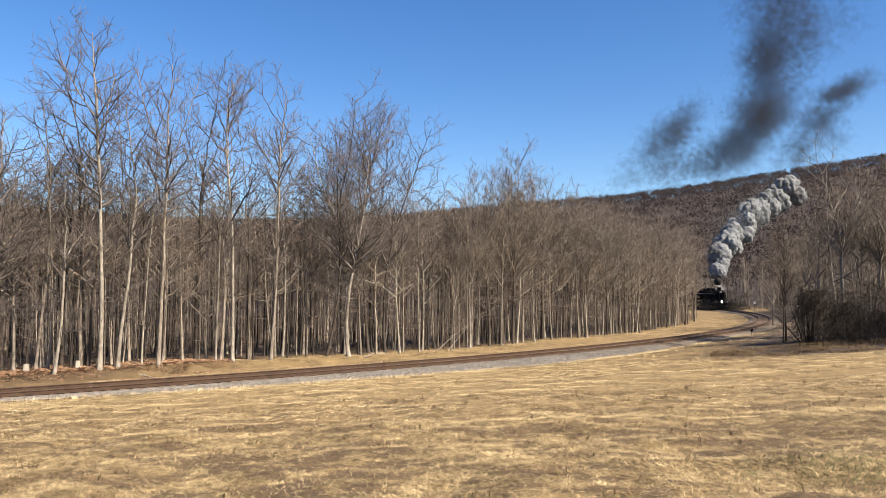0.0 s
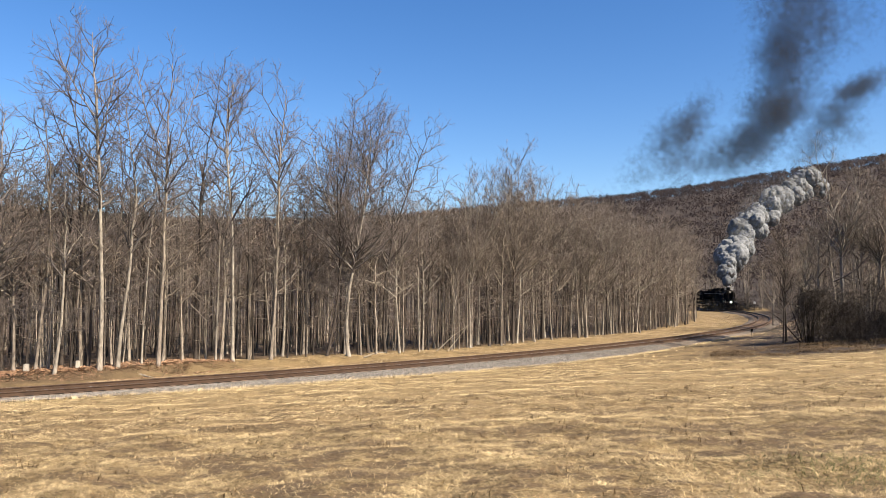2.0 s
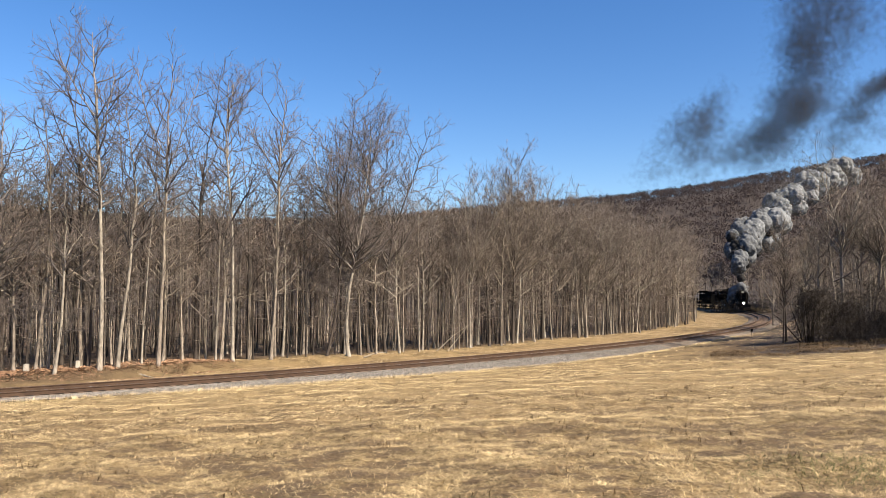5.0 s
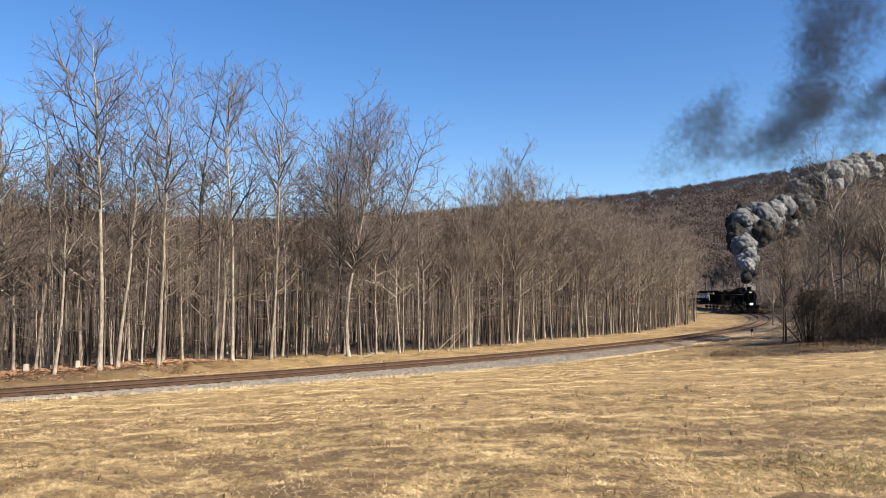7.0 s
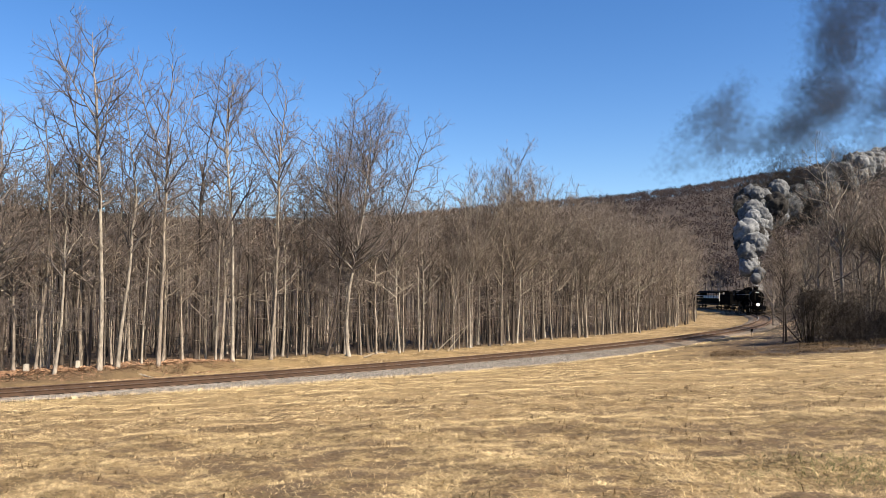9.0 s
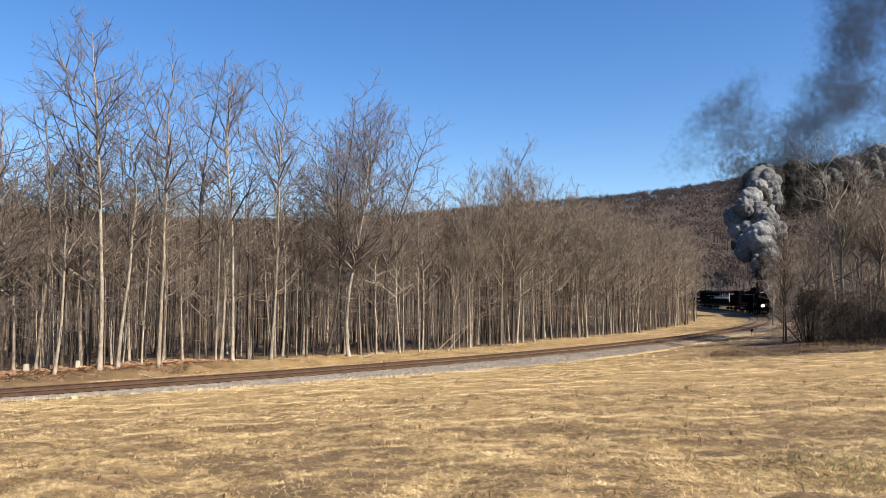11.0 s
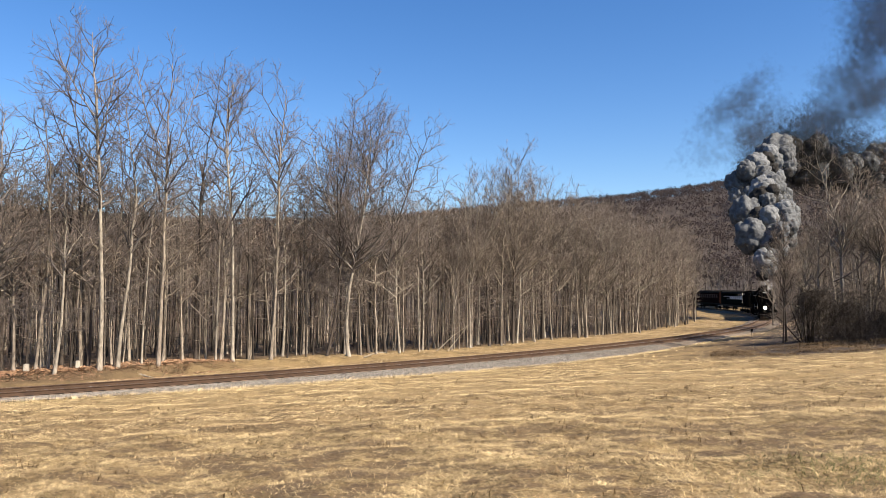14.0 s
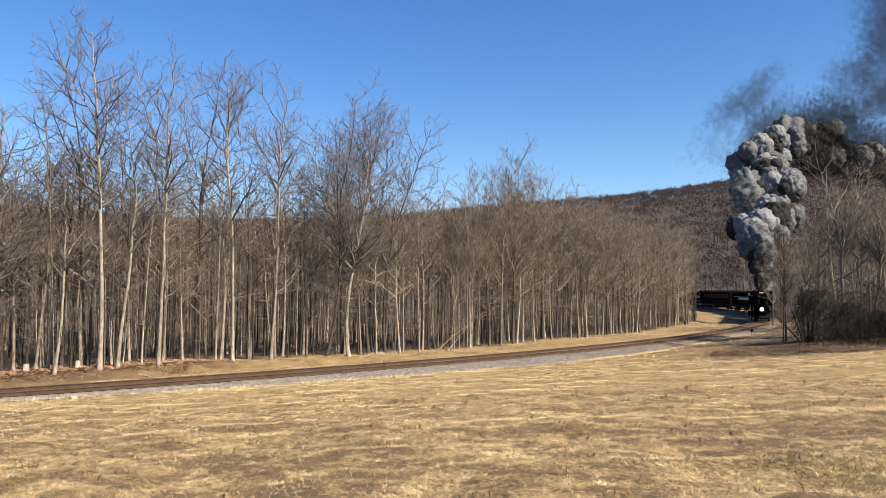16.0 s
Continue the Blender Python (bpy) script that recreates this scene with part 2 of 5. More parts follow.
def ground_material():
    m = material("dry_mown_grass_and_leaf_litter", (0.055, 0.036, 0.017), (0.30, 0.213, 0.103), 0.9, 14, 0.95, 0.9, distance=0.06)
    t = m.node_tree
    b = t.nodes["Principled BSDF"]
    grass = b.inputs["Base Color"].links[0].from_socket
    co = t.nodes.new("ShaderNodeTexCoord")
    zone, litter = t.nodes.new("ShaderNodeAttribute"), t.nodes.new("ShaderNodeValToRGB")
    zone.attribute_name = "woodland"
    n = t.nodes.new("ShaderNodeTexNoise")
    n.inputs["Scale"].default_value, n.inputs["Detail"].default_value = 2.5, 6
    t.links.new(co.outputs["Object"], n.inputs["Vector"])
    litter.color_ramp.elements[0].color, litter.color_ramp.elements[1].color = (0.032, 0.022, 0.014, 1), (0.105, 0.070, 0.042, 1)
    litter.color_ramp.elements[0].position, litter.color_ramp.elements[1].position = 0.3, 0.7
    t.links.new(n.outputs["Fac"], litter.inputs["Fac"])
    mix = t.nodes.new("ShaderNodeMix")
    mix.data_type = "RGBA"
    t.links.new(zone.outputs["Fac"], mix.inputs["Factor"])
    t.links.new(grass, mix.inputs["A"])
    t.links.new(litter.outputs["Color"], mix.inputs["B"])
    # litter of far hill and grove floor, its colour darkened for their shade
    high, mix2 = t.nodes.new("ShaderNodeAttribute"), t.nodes.new("ShaderNodeMix")
    high.attribute_name, mix2.data_type = "shaded_ground", "RGBA"
    mix2.inputs["B"].default_value = (0.036, 0.029, 0.027, 1)
    t.links.new(high.outputs["Fac"], mix2.inputs["Factor"])
    t.links.new(mix.outputs["Result"], mix2.inputs["A"])
    t.links.new(mix2.outputs["Result"], b.inputs["Base Color"])
    return m


def wood_edge(s):
    return -5.6 - 0.03 * np.clip(s, 0, 110)


def build_ground():
    x, y, q = ring_grid()
    me = mesh_of("ground", np.stack([x, y, height(x, y)], -1), q, ground_material())
    s, e = to_line(x, y)
    wood = np.where(e < 0, smooth(-0.3, -2.5, e - wood_edge(s)) + 0.9 * smooth(18, 2, s) * smooth(-4.2, -5.2, e), smooth(8, 12, e) * smooth(50, 62, s + 0.25 * e))
    strip = np.maximum(smooth(30, 46, s) * (1 - 0.7 * smooth(50, 60, s) * smooth(9, 6, e)) * smooth(13.0, 8.5, e + 2.0 * lumps(x, y, 2.0, 8)) * (e > 0) * (0.15 + 0.55 * lumps(x, y, 1.3, 9)) * smooth(135, 110, s), smooth(0.30, 0.42, x / np.maximum(y, 1)) * smooth(36.5, 42, y + 3.0 * lumps(x, y, 1.6, 21)) * (y < 70) * (y > 0))
    wood = np.maximum(wood, strip)
    bare = smooth(0.47, 0.6, 0.5 * lumps(x, y * 1.6, 0.3, 4) + 0.5 * lumps(x, y * 1.6, 1.5, 5)) * smooth(24, 7, y) * (e > 3)
    wood = np.maximum(wood, 0.85 * bare)
    wood = np.clip(np.maximum(wood, smooth(230, 300, np.hypot(x, y))) + 0.35 * smooth(0.35, 0.8, ripples(x, y, 1.1, 3.0)) * smooth(20, 45, s) * smooth(9, 4, abs(e)), 0, 1)
    a = me.attributes.new("woodland", "FLOAT", "POINT")
    a.data.foreach_set("value", wood.astype(np.float32))
    # where shade is painted into the ground: far hillside, bend slope, grove foot
    a = me.attributes.new("shaded_ground", "FLOAT", "POINT")
    a.data.foreach_set("value", np.maximum(0.85 * smooth(150, 260, np.hypot(x, y)), 0.8 * np.maximum(smooth(6.5, 10, e) * smooth(58, 75, s), smooth(0.39, 0.45, x / np.maximum(y, 1)) * smooth(39.5, 43, y + 1.5 * lumps(x, y, 1.2, 31)) * (y < 150))).astype(np.float32))
    tagged(new("ground", me), "dry straw-coloured mown field sloping to a wooded valley", "ground", kind="structure")


build_ground()


# ---- bare trees ----
class Sticks:
    """Collects tapered limbs as triangles."""

    def __init__(self):
        self.v, self.f, self.n = [], [], 0

    def add(self, pts, rad, k):
        pts = np.asarray(pts, float)
        n = len(pts)
        d = np.gradient(pts, axis=0)
        d /= np.linalg.norm(d, axis=1, keepdims=True) + 1e-9
        ref = np.array([0.31, 0.95, 0.05]) if abs(d[0] @ np.array([0.31, 0.95, 0.05])) < 0.9 else np.array([1.0, 0, 0])
        u = np.cross(d, ref)
        u /= np.linalg.norm(u, axis=1, keepdims=True) + 1e-9
        w = np.cross(d, u)
        a = np.arange(k) * 2 * math.pi / k
        ring = pts[:, None] + (u[:, None] * np.cos(a)[:, None] + w[:, None] * np.sin(a)[:, None]) * np.asarray(rad)[:, None, None]
        i, j = np.meshgrid(np.arange(n - 1) * k, np.arange(k), indexing="ij")
        j2 = (j + 1) % k
        p, q, r, s = (i + j).ravel(), (i + j2).ravel(), (i + k + j2).ravel(), (i + k + j).ravel()
        self.v.append(ring.reshape(-1, 3))
        self.f.append(np.concatenate([np.stack([p, q, r], -1), np.stack([p, r, s], -1)]) + self.n)
        self.n += n * k

    def spike(self, a, b, r):
        """A thin twig that ends in a point."""
        d = b - a
        u = np.array([d[1], -d[0], 0.0]) if abs(d[2]) < 0.9 * np.linalg.norm(d) else np.array([0.0, d[2], -d[1]])
        u = u * (r / (np.linalg.norm(u) + 1e-9))
        w = np.cross(d, u)
        w = w * (r / (np.linalg.norm(w) + 1e-9))
        self.v.append(np.array([a + u, a - 0.5 * u + 0.87 * w, a - 0.5 * u - 0.87 * w, b]))
        self.f.append(np.array([(0, 1, 3), (1, 2, 3), (2, 0, 3)]) + self.n)
        self.n += 4

    def arrays(self):
        return np.concatenate(self.v), np.concatenate(self.f)


def limb_path(rng, base, way, length, n, wander, lift):
    pts, d, p = [base], np.array(way, float), np.array(base, float)
    for _ in range(n):
        d = d + rng.normal(0, wander, 3) + np.array([0, 0, lift])
        d /= np.linalg.norm(d)
        p = p + d * length / n
        pts.append(p)
    return np.array(pts)


def side_way(rng, d, angle, turn):
    ref = np.array([0, 0, 1.0]) if abs(d[2]) < 0.95 else np.array([1.0, 0, 0])
    u = np.cross(d, ref)
    u /= np.linalg.norm(u)
    w = np.cross(d, u)
    return d * math.cos(angle) + (u * math.cos(turn) + w * math.sin(turn)) * math.sin(angle)


def crooked(rng, base, way, length, n, wander, lift):
    """A limb that zigzags: it swings to one side and back as it goes, rising towards its end."""
    pts, d, p = [np.array(base, float)], np.array(way, float), np.array(base, float)
    swing = rng.normal(0, 1, 3)
    for k in range(n):
        swing = -0.75 * swing + rng.normal(0, 0.7, 3)
        d = d + swing * wander + np.array([0, 0, lift * (0.4 + 1.2 * k / n)])
        d /= np.linalg.norm(d)
        p = p + d * length / n * rng.uniform(0.75, 1.25)
        pts.append(p)
    return np.array(pts)


def along(pts, f):
    pos = min(max(f, 0.0), 0.999) * (len(pts) - 1)
    i = int(pos)
    d = pts[i + 1] - pts[i]
    return pts[i] + d * (pos - i), d / (np.linalg.norm(d) + 1e-9), i


def grow(seed, tall, radius, mid=0.0, top=0.0, clear=0.45, reach=2.6, limbs=18, forks=0, fork_at=0.6, rich=1.0, angle=(0.55, 1.05), lift=0.11, low=6, sides=7, taper=0.45, twig=0.0075):
    """A leafless tree: (trunk, limbs, twigs) as arrays. mid, top: how far the trunk bows and leans sideways; clear: bare share of the height;
    reach: length of the longest limbs in metres; low: small shoots below the crown; twig: radius of the finest twigs."""
    rng = np.random.default_rng(seed)
    trunk, boughs, twigs = Sticks(), Sticks(), Sticks()
    end = fork_at if forks else 1.0
    f = np.linspace(0, end, 13)
    wob = np.cumsum(rng.normal(0, 0.011 * tall ** 0.5, (13, 2)), 0) * np.linspace(0, 1, 13)[:, None]
    side = rng.normal(0, 0.02) * tall
    main = np.stack([4 * mid * f * (1 - f) + top * f ** 1.3 + wob[:, 0], side * f + wob[:, 1], -0.25 + (tall + 0.25) * f], -1)
    last = radius * (0.5 if forks else 0.07)
    rad = radius + (last - radius) * np.linspace(0, 1, 13) ** 0.85
    rad[0] *= 1.4
    rad[1] *= 1.06
    trunk.add(main, rad, sides)
    leaders = [(main, rad, clear / end, 1.0)]
    turn0 = rng.uniform(0, 6.28)
    for k in range(forks):
        base, _, _ = along(main, 0.999 - 0.07 * k)
        aim = np.array([top * 0.15, side * 0.2, tall * (1 - fork_at)])
        aim = aim / np.linalg.norm(aim)
        way = side_way(rng, aim, rng.uniform(0.45, 0.85) if k else rng.uniform(0.1, 0.3), turn0 + k * 6.28 / forks + rng.uniform(-0.4, 0.4))
        L = tall * (1 - fork_at) * (0.92 if k == 0 else rng.uniform(0.8, 1.05))
        pts = crooked(rng, base, way, L, 9, 0.12, 0.10)
        r = np.linspace(last * (0.85 if k == 0 else 0.68), 0.014, 10)
        trunk.add(pts, r, max(4, sides - 2))
        leaders.append((pts, r, 0.16, 0.85))
    for j, (pts, rad, start, share) in enumerate(leaders):
        n = max(4, int(limbs * (1.0 if len(leaders) == 1 else 0.4 if j == 0 else 0.75 / forks)))
        if start > 0.97:
            continue
        phase = rng.uniform(0, 6.28)
        for k in range(n):
            u = (k + rng.uniform(0, 0.8)) / n
            f = start + (0.985 - start) * u
            base, d, i = along(pts, f)
            r0 = min(rad[i] * rng.uniform(0.5, 0.9), 0.1) + 0.013
            L = reach * share * (1.0 - taper * u) * rng.uniform(0.45, 1.2) + 0.25
            bough(rng, boughs, twigs, base, side_way(rng, d, rng.uniform(*angle), phase + 2.4 * k + rng.uniform(-0.5, 0.5)), L, r0, rich, lift, twig)
    for _ in range(low):
        base, d, i = along(main, rng.uniform(min(0.16, clear * 0.5), clear) / end)
        bough(rng, boughs, twigs, base, side_way(rng, np.array([0, 0, 1.0]), rng.uniform(1.1, 1.6), rng.uniform(0, 6.28)), rng.uniform(0.5, 0.62 * reach), 0.02, rich, 0.02, twig)
    return trunk.arrays(), boughs.arrays(), twigs.arrays()


def bough(rng, boughs, twigs, base, way, L, r0, rich, lift, twig):
    n = 6 if L > 1.6 else 4
    pts = crooked(rng, base, way, L, n, 0.2, lift)
    r = np.linspace(max(r0, 0.014), max(0.009, 0.3 * r0), n + 1)
    boughs.add(pts, r, 4 if r0 > 0.05 else 3)
    if L > 1.7 and twig < 0.012:
        for k in range(3 if L > 2.4 else 2):
            b, d, i = along(pts, rng.uniform(0.25, 0.8))
            bough(rng, boughs, twigs, b, side_way(rng, d, rng.uniform(0.45, 0.9), rng.uniform(0, 6.28)), min(1.65, L * rng.uniform(0.4, 0.6)), r[i] * 0.72, rich, lift, twig)
    m = max(3, int((2 + L * 2.0) * rich))
    for k in range(m):
        f = 0.22 + 0.78 * (k + rng.uniform(0, 1)) / m
        b, d, i = along(pts, f)
        l2 = (0.22 * L + 0.32) * rng.uniform(0.5, 1.5) * (1.2 - 0.4 * f)
        w = side_way(rng, d, rng.uniform(0.5, 1.15), rng.uniform(0, 6.28))
        sub = crooked(rng, b, w, l2, 2, 0.2, lift)
        twigs.add(sub, np.linspace(max(1.3 * twig, r[i] * 0.45), 0.8 * twig, 3), 3)
        for _ in range(max(2, int((2 + l2 * 3.6) * rich))):
            c, dd, _ = along(sub, rng.uniform(0.2, 1.0))
            way2 = side_way(rng, dd, rng.uniform(0.3, 1.1), rng.uniform(0, 6.28))
            twigs.spike(c, c + (way2 + np.array([0, 0, 0.12])) * (l2 * rng.uniform(0.35, 0.75) + 0.14), twig)


def tree_thing(arrays, bark, label, twig=None, group="trees at the wood's edge", limb=None):
    root = new("tree")
    tagged(root, label, "tree", group)
    (tv, tf), (lv, lf), (wv, wf) = arrays
    under(new("trunk", mesh_of("trunk", tv, tf, bark)), root)
    me = mesh_of("crown", np.concatenate([lv, wv]), np.concatenate([lf, wf + len(lv)]), limb or LIMB)
    me.materials.append(twig or TWIG)
    me.polygons.foreach_set("material_index", np.concatenate([np.zeros(len(lf), np.int32), np.ones(len(wf), np.int32)]))
    tagged(under(new("crown", me), root), "bare branching limbs and fine twigs")
    return root


def place(s, e):
    x, y, _ = on_line(s, e)
    return float(x), float(y), float(height(x, y)[0])


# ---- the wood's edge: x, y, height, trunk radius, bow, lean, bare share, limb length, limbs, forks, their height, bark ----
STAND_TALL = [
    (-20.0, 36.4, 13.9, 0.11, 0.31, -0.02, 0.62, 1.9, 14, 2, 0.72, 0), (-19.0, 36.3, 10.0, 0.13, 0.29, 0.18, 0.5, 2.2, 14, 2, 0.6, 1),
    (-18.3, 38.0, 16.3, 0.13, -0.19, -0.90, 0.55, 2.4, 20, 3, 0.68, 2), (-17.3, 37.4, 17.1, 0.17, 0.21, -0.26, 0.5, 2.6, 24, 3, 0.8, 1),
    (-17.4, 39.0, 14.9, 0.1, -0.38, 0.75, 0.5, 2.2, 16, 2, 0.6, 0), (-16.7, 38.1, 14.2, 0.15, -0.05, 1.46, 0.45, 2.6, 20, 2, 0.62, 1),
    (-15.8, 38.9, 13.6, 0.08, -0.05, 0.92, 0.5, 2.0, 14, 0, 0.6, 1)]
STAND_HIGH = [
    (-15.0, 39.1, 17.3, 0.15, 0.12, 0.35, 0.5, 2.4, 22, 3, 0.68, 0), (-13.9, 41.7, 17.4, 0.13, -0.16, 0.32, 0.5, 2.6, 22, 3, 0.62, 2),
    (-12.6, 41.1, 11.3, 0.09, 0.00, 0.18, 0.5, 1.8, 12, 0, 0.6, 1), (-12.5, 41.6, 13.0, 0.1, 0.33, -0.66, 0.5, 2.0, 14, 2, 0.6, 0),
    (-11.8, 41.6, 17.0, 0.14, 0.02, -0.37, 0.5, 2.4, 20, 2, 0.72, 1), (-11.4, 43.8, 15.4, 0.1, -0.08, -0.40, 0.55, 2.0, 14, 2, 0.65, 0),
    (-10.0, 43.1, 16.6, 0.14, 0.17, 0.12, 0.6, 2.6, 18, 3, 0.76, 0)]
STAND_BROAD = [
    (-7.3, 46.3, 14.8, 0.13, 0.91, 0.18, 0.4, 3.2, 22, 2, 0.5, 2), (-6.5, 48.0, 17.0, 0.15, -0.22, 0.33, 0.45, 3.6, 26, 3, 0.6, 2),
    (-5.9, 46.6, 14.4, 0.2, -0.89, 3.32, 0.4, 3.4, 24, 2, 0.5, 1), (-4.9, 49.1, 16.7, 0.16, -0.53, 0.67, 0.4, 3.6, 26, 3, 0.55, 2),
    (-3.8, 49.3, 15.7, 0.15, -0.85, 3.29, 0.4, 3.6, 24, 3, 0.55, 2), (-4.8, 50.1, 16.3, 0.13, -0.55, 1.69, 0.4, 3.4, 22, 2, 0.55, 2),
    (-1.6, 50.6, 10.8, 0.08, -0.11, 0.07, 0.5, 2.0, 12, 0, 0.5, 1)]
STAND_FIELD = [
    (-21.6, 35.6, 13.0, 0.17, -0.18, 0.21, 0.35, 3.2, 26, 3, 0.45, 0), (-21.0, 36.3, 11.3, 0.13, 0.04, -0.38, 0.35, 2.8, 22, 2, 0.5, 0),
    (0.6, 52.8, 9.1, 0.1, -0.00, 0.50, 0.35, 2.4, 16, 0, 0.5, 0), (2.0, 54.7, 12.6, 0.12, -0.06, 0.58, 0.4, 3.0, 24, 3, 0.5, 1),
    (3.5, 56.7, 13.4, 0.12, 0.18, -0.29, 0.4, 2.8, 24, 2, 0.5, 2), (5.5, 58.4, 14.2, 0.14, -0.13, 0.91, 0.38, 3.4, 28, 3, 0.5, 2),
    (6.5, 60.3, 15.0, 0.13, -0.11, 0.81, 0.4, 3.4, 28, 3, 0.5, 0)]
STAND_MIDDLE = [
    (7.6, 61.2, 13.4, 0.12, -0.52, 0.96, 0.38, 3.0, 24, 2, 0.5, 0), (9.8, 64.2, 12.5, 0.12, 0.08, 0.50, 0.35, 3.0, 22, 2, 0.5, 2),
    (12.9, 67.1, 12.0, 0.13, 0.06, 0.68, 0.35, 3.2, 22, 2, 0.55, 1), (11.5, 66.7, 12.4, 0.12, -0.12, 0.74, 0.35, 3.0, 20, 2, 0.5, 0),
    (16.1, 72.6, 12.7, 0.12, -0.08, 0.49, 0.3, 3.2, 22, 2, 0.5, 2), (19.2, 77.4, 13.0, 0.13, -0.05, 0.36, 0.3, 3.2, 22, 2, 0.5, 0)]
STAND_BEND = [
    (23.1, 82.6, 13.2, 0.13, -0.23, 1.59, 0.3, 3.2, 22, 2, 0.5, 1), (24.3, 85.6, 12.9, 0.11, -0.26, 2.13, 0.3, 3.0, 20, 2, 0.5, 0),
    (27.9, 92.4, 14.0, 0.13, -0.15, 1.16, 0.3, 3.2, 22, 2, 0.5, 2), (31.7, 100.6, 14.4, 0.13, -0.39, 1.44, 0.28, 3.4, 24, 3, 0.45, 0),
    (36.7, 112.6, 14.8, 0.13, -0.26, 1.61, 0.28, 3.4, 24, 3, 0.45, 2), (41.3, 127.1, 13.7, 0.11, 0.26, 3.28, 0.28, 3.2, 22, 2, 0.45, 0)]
BARKS = (BARK, BARK_PALE, BARK_DARK)
LOOKS = ("tall leafless tree with grey-tan bark at the wood's edge", "tall leafless tree with pale sunlit bark beside the railway bank",
         "leafless tree with dark bark and spreading bare limbs")


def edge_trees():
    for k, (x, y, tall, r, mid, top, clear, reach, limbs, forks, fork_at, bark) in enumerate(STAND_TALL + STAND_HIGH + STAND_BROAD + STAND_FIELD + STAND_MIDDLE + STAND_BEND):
        tree = tree_thing(grow(100 + k, tall, r * 0.72, mid, top, clear * 0.92, reach * 1.12, int(limbs * (1.7 if reach < 3 else 1.9)), forks, fork_at, 0.55 if y < 46 else 0.85 if 52 < y < 63 else 0.6, (0.55, 1.1) if y < 52 else (0.4, 0.95), 0.1, 14, twig=0.0085), BARKS[bark], LOOKS[bark], TWIG_GREY if y < 52 else TWIG, limb=LIMB_SHADED if y < 52 else LIMB)
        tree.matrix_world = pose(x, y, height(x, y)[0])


edge_trees()


SLIM = [grow(300 + k, 10.6 + 0.35 * k, 0.085 + 0.012 * (k % 4), 0.25 * (k % 3 - 1), 0.5 * (k % 4 - 1.5), 0.36, 2.6, 22, 2 * (k % 3 == 1), 0.68, 0.36, (0.65, 1.35), 0.06, 6, 6, 0.35, 0.009) for k in range(8)]
POLES = [grow(330 + k, 7.5, 0.05, 0.15 * (k % 3 - 1), 0.2, 0.4, 1.9, 15, 0, 0.6, 0.5, (0.7, 1.4), 0.05, 3, 5, 0.3, 0.0095) for k in range(5)]


def edge_saplings():
    """Smaller trees that fill the wood's edge, each a thing of its own on shared meshes."""
    rng = np.random.default_rng(5)
    kinds = []
    for k, a in enumerate(SLIM):
        kinds.append(tree_thing(a, BARKS[(0, 0, 1, 2)[k % 4]], "slender leafless tree among many at the wood's edge", TWIG if k % 2 else TWIG_RED, limb=(LIMB, BARK, BARK_PALE, LIMB)[k % 4]))
    for k, a in enumerate(POLES):
        kinds.append(tree_thing(a, BARKS[(0, 2, 0)[k % 3]], "leafless sapling with many low twigs in the wood", TWIG_RED))
    used = set()
    for k in range(150):
        s = -9 + 104 * (k + rng.uniform(0, 1)) / 150
        e = float(wood_edge(s)) - 0.2 - abs(rng.normal(0, 2.2))
        i = int(rng.integers(0, len(kinds)))
        m = pose(*place(s, e), 0, 0, rng.uniform(0, 360))
        m = m @ Matrix.Diagonal((*(Vector((1, 1, 1)) * rng.uniform(0.8, 1.05) * (0.9 if s < 28 else 1.0)), 1))
        if i in used:
            t = copy_thing(kinds[i], m)
        else:
            t = kinds[i]
            used.add(i)
        t.matrix_world = m
    for i, t in enumerate(kinds):
        if i not in used:
            t.matrix_world = pose(*place(-12 - i, -9))


edge_saplings()


def wood_stuff(name, kinds, spots, mats, label):
    """Many trees as one mesh each for bark and twigs."""
    root = tagged(new(name), label, "woods", kind="stuff")
    for pick, pname, mat in ((0, "trunks", mats[0]), (1, "boughs", mats[1]), (2, "twigs", mats[2])):
        V, F, n = [], [], 0
        for x, y, z, turn, size, kind in spots:
            v, f = kinds[int(kind)][pick]
            c, s_ = math.cos(turn) * size, math.sin(turn) * size
            w = np.empty_like(v)
            w[:, 0], w[:, 1], w[:, 2] = v[:, 0] * c - v[:, 1] * s_ + x, v[:, 0] * s_ + v[:, 1] * c + y, v[:, 2] * size + z
            V.append(w), F.append(f + n)
            n += len(v)
        under(new(pname, mesh_of(pname, np.concatenate(V), np.concatenate(F), mat)), root)
    return root


LIGHT_TREES = [grow(400 + k, 12.2, 0.09, 0.2 * (k % 3 - 1), 0.4 * (k % 4 - 1.5), 0.34, 3.2, 17, 2 * (k % 3 == 1), 0.62, 0.36, (0.65, 1.25), 0.07, 2, 5, 0.35, 0.0135) for k in range(6)]
THIN = [grow(450 + k, 9.5, 0.04 + 0.01 * (k % 3), 0.15 * (k % 3 - 1), 0.3 * (k % 4 - 1.5), 0.5, 1.8, 4, 0, 0.6, 0.4, (0.7, 1.3), 0.06, 0, 4, 0.3, 0.012) for k in range(6)]
BRUSH = [grow(430 + k, 3.6, 0.022, 0.1, 0.2, 0.1, 1.3, 10, 0, 0.6, 0.7, (0.6, 1.2), 0.05, 2, 3) for k in range(4)]


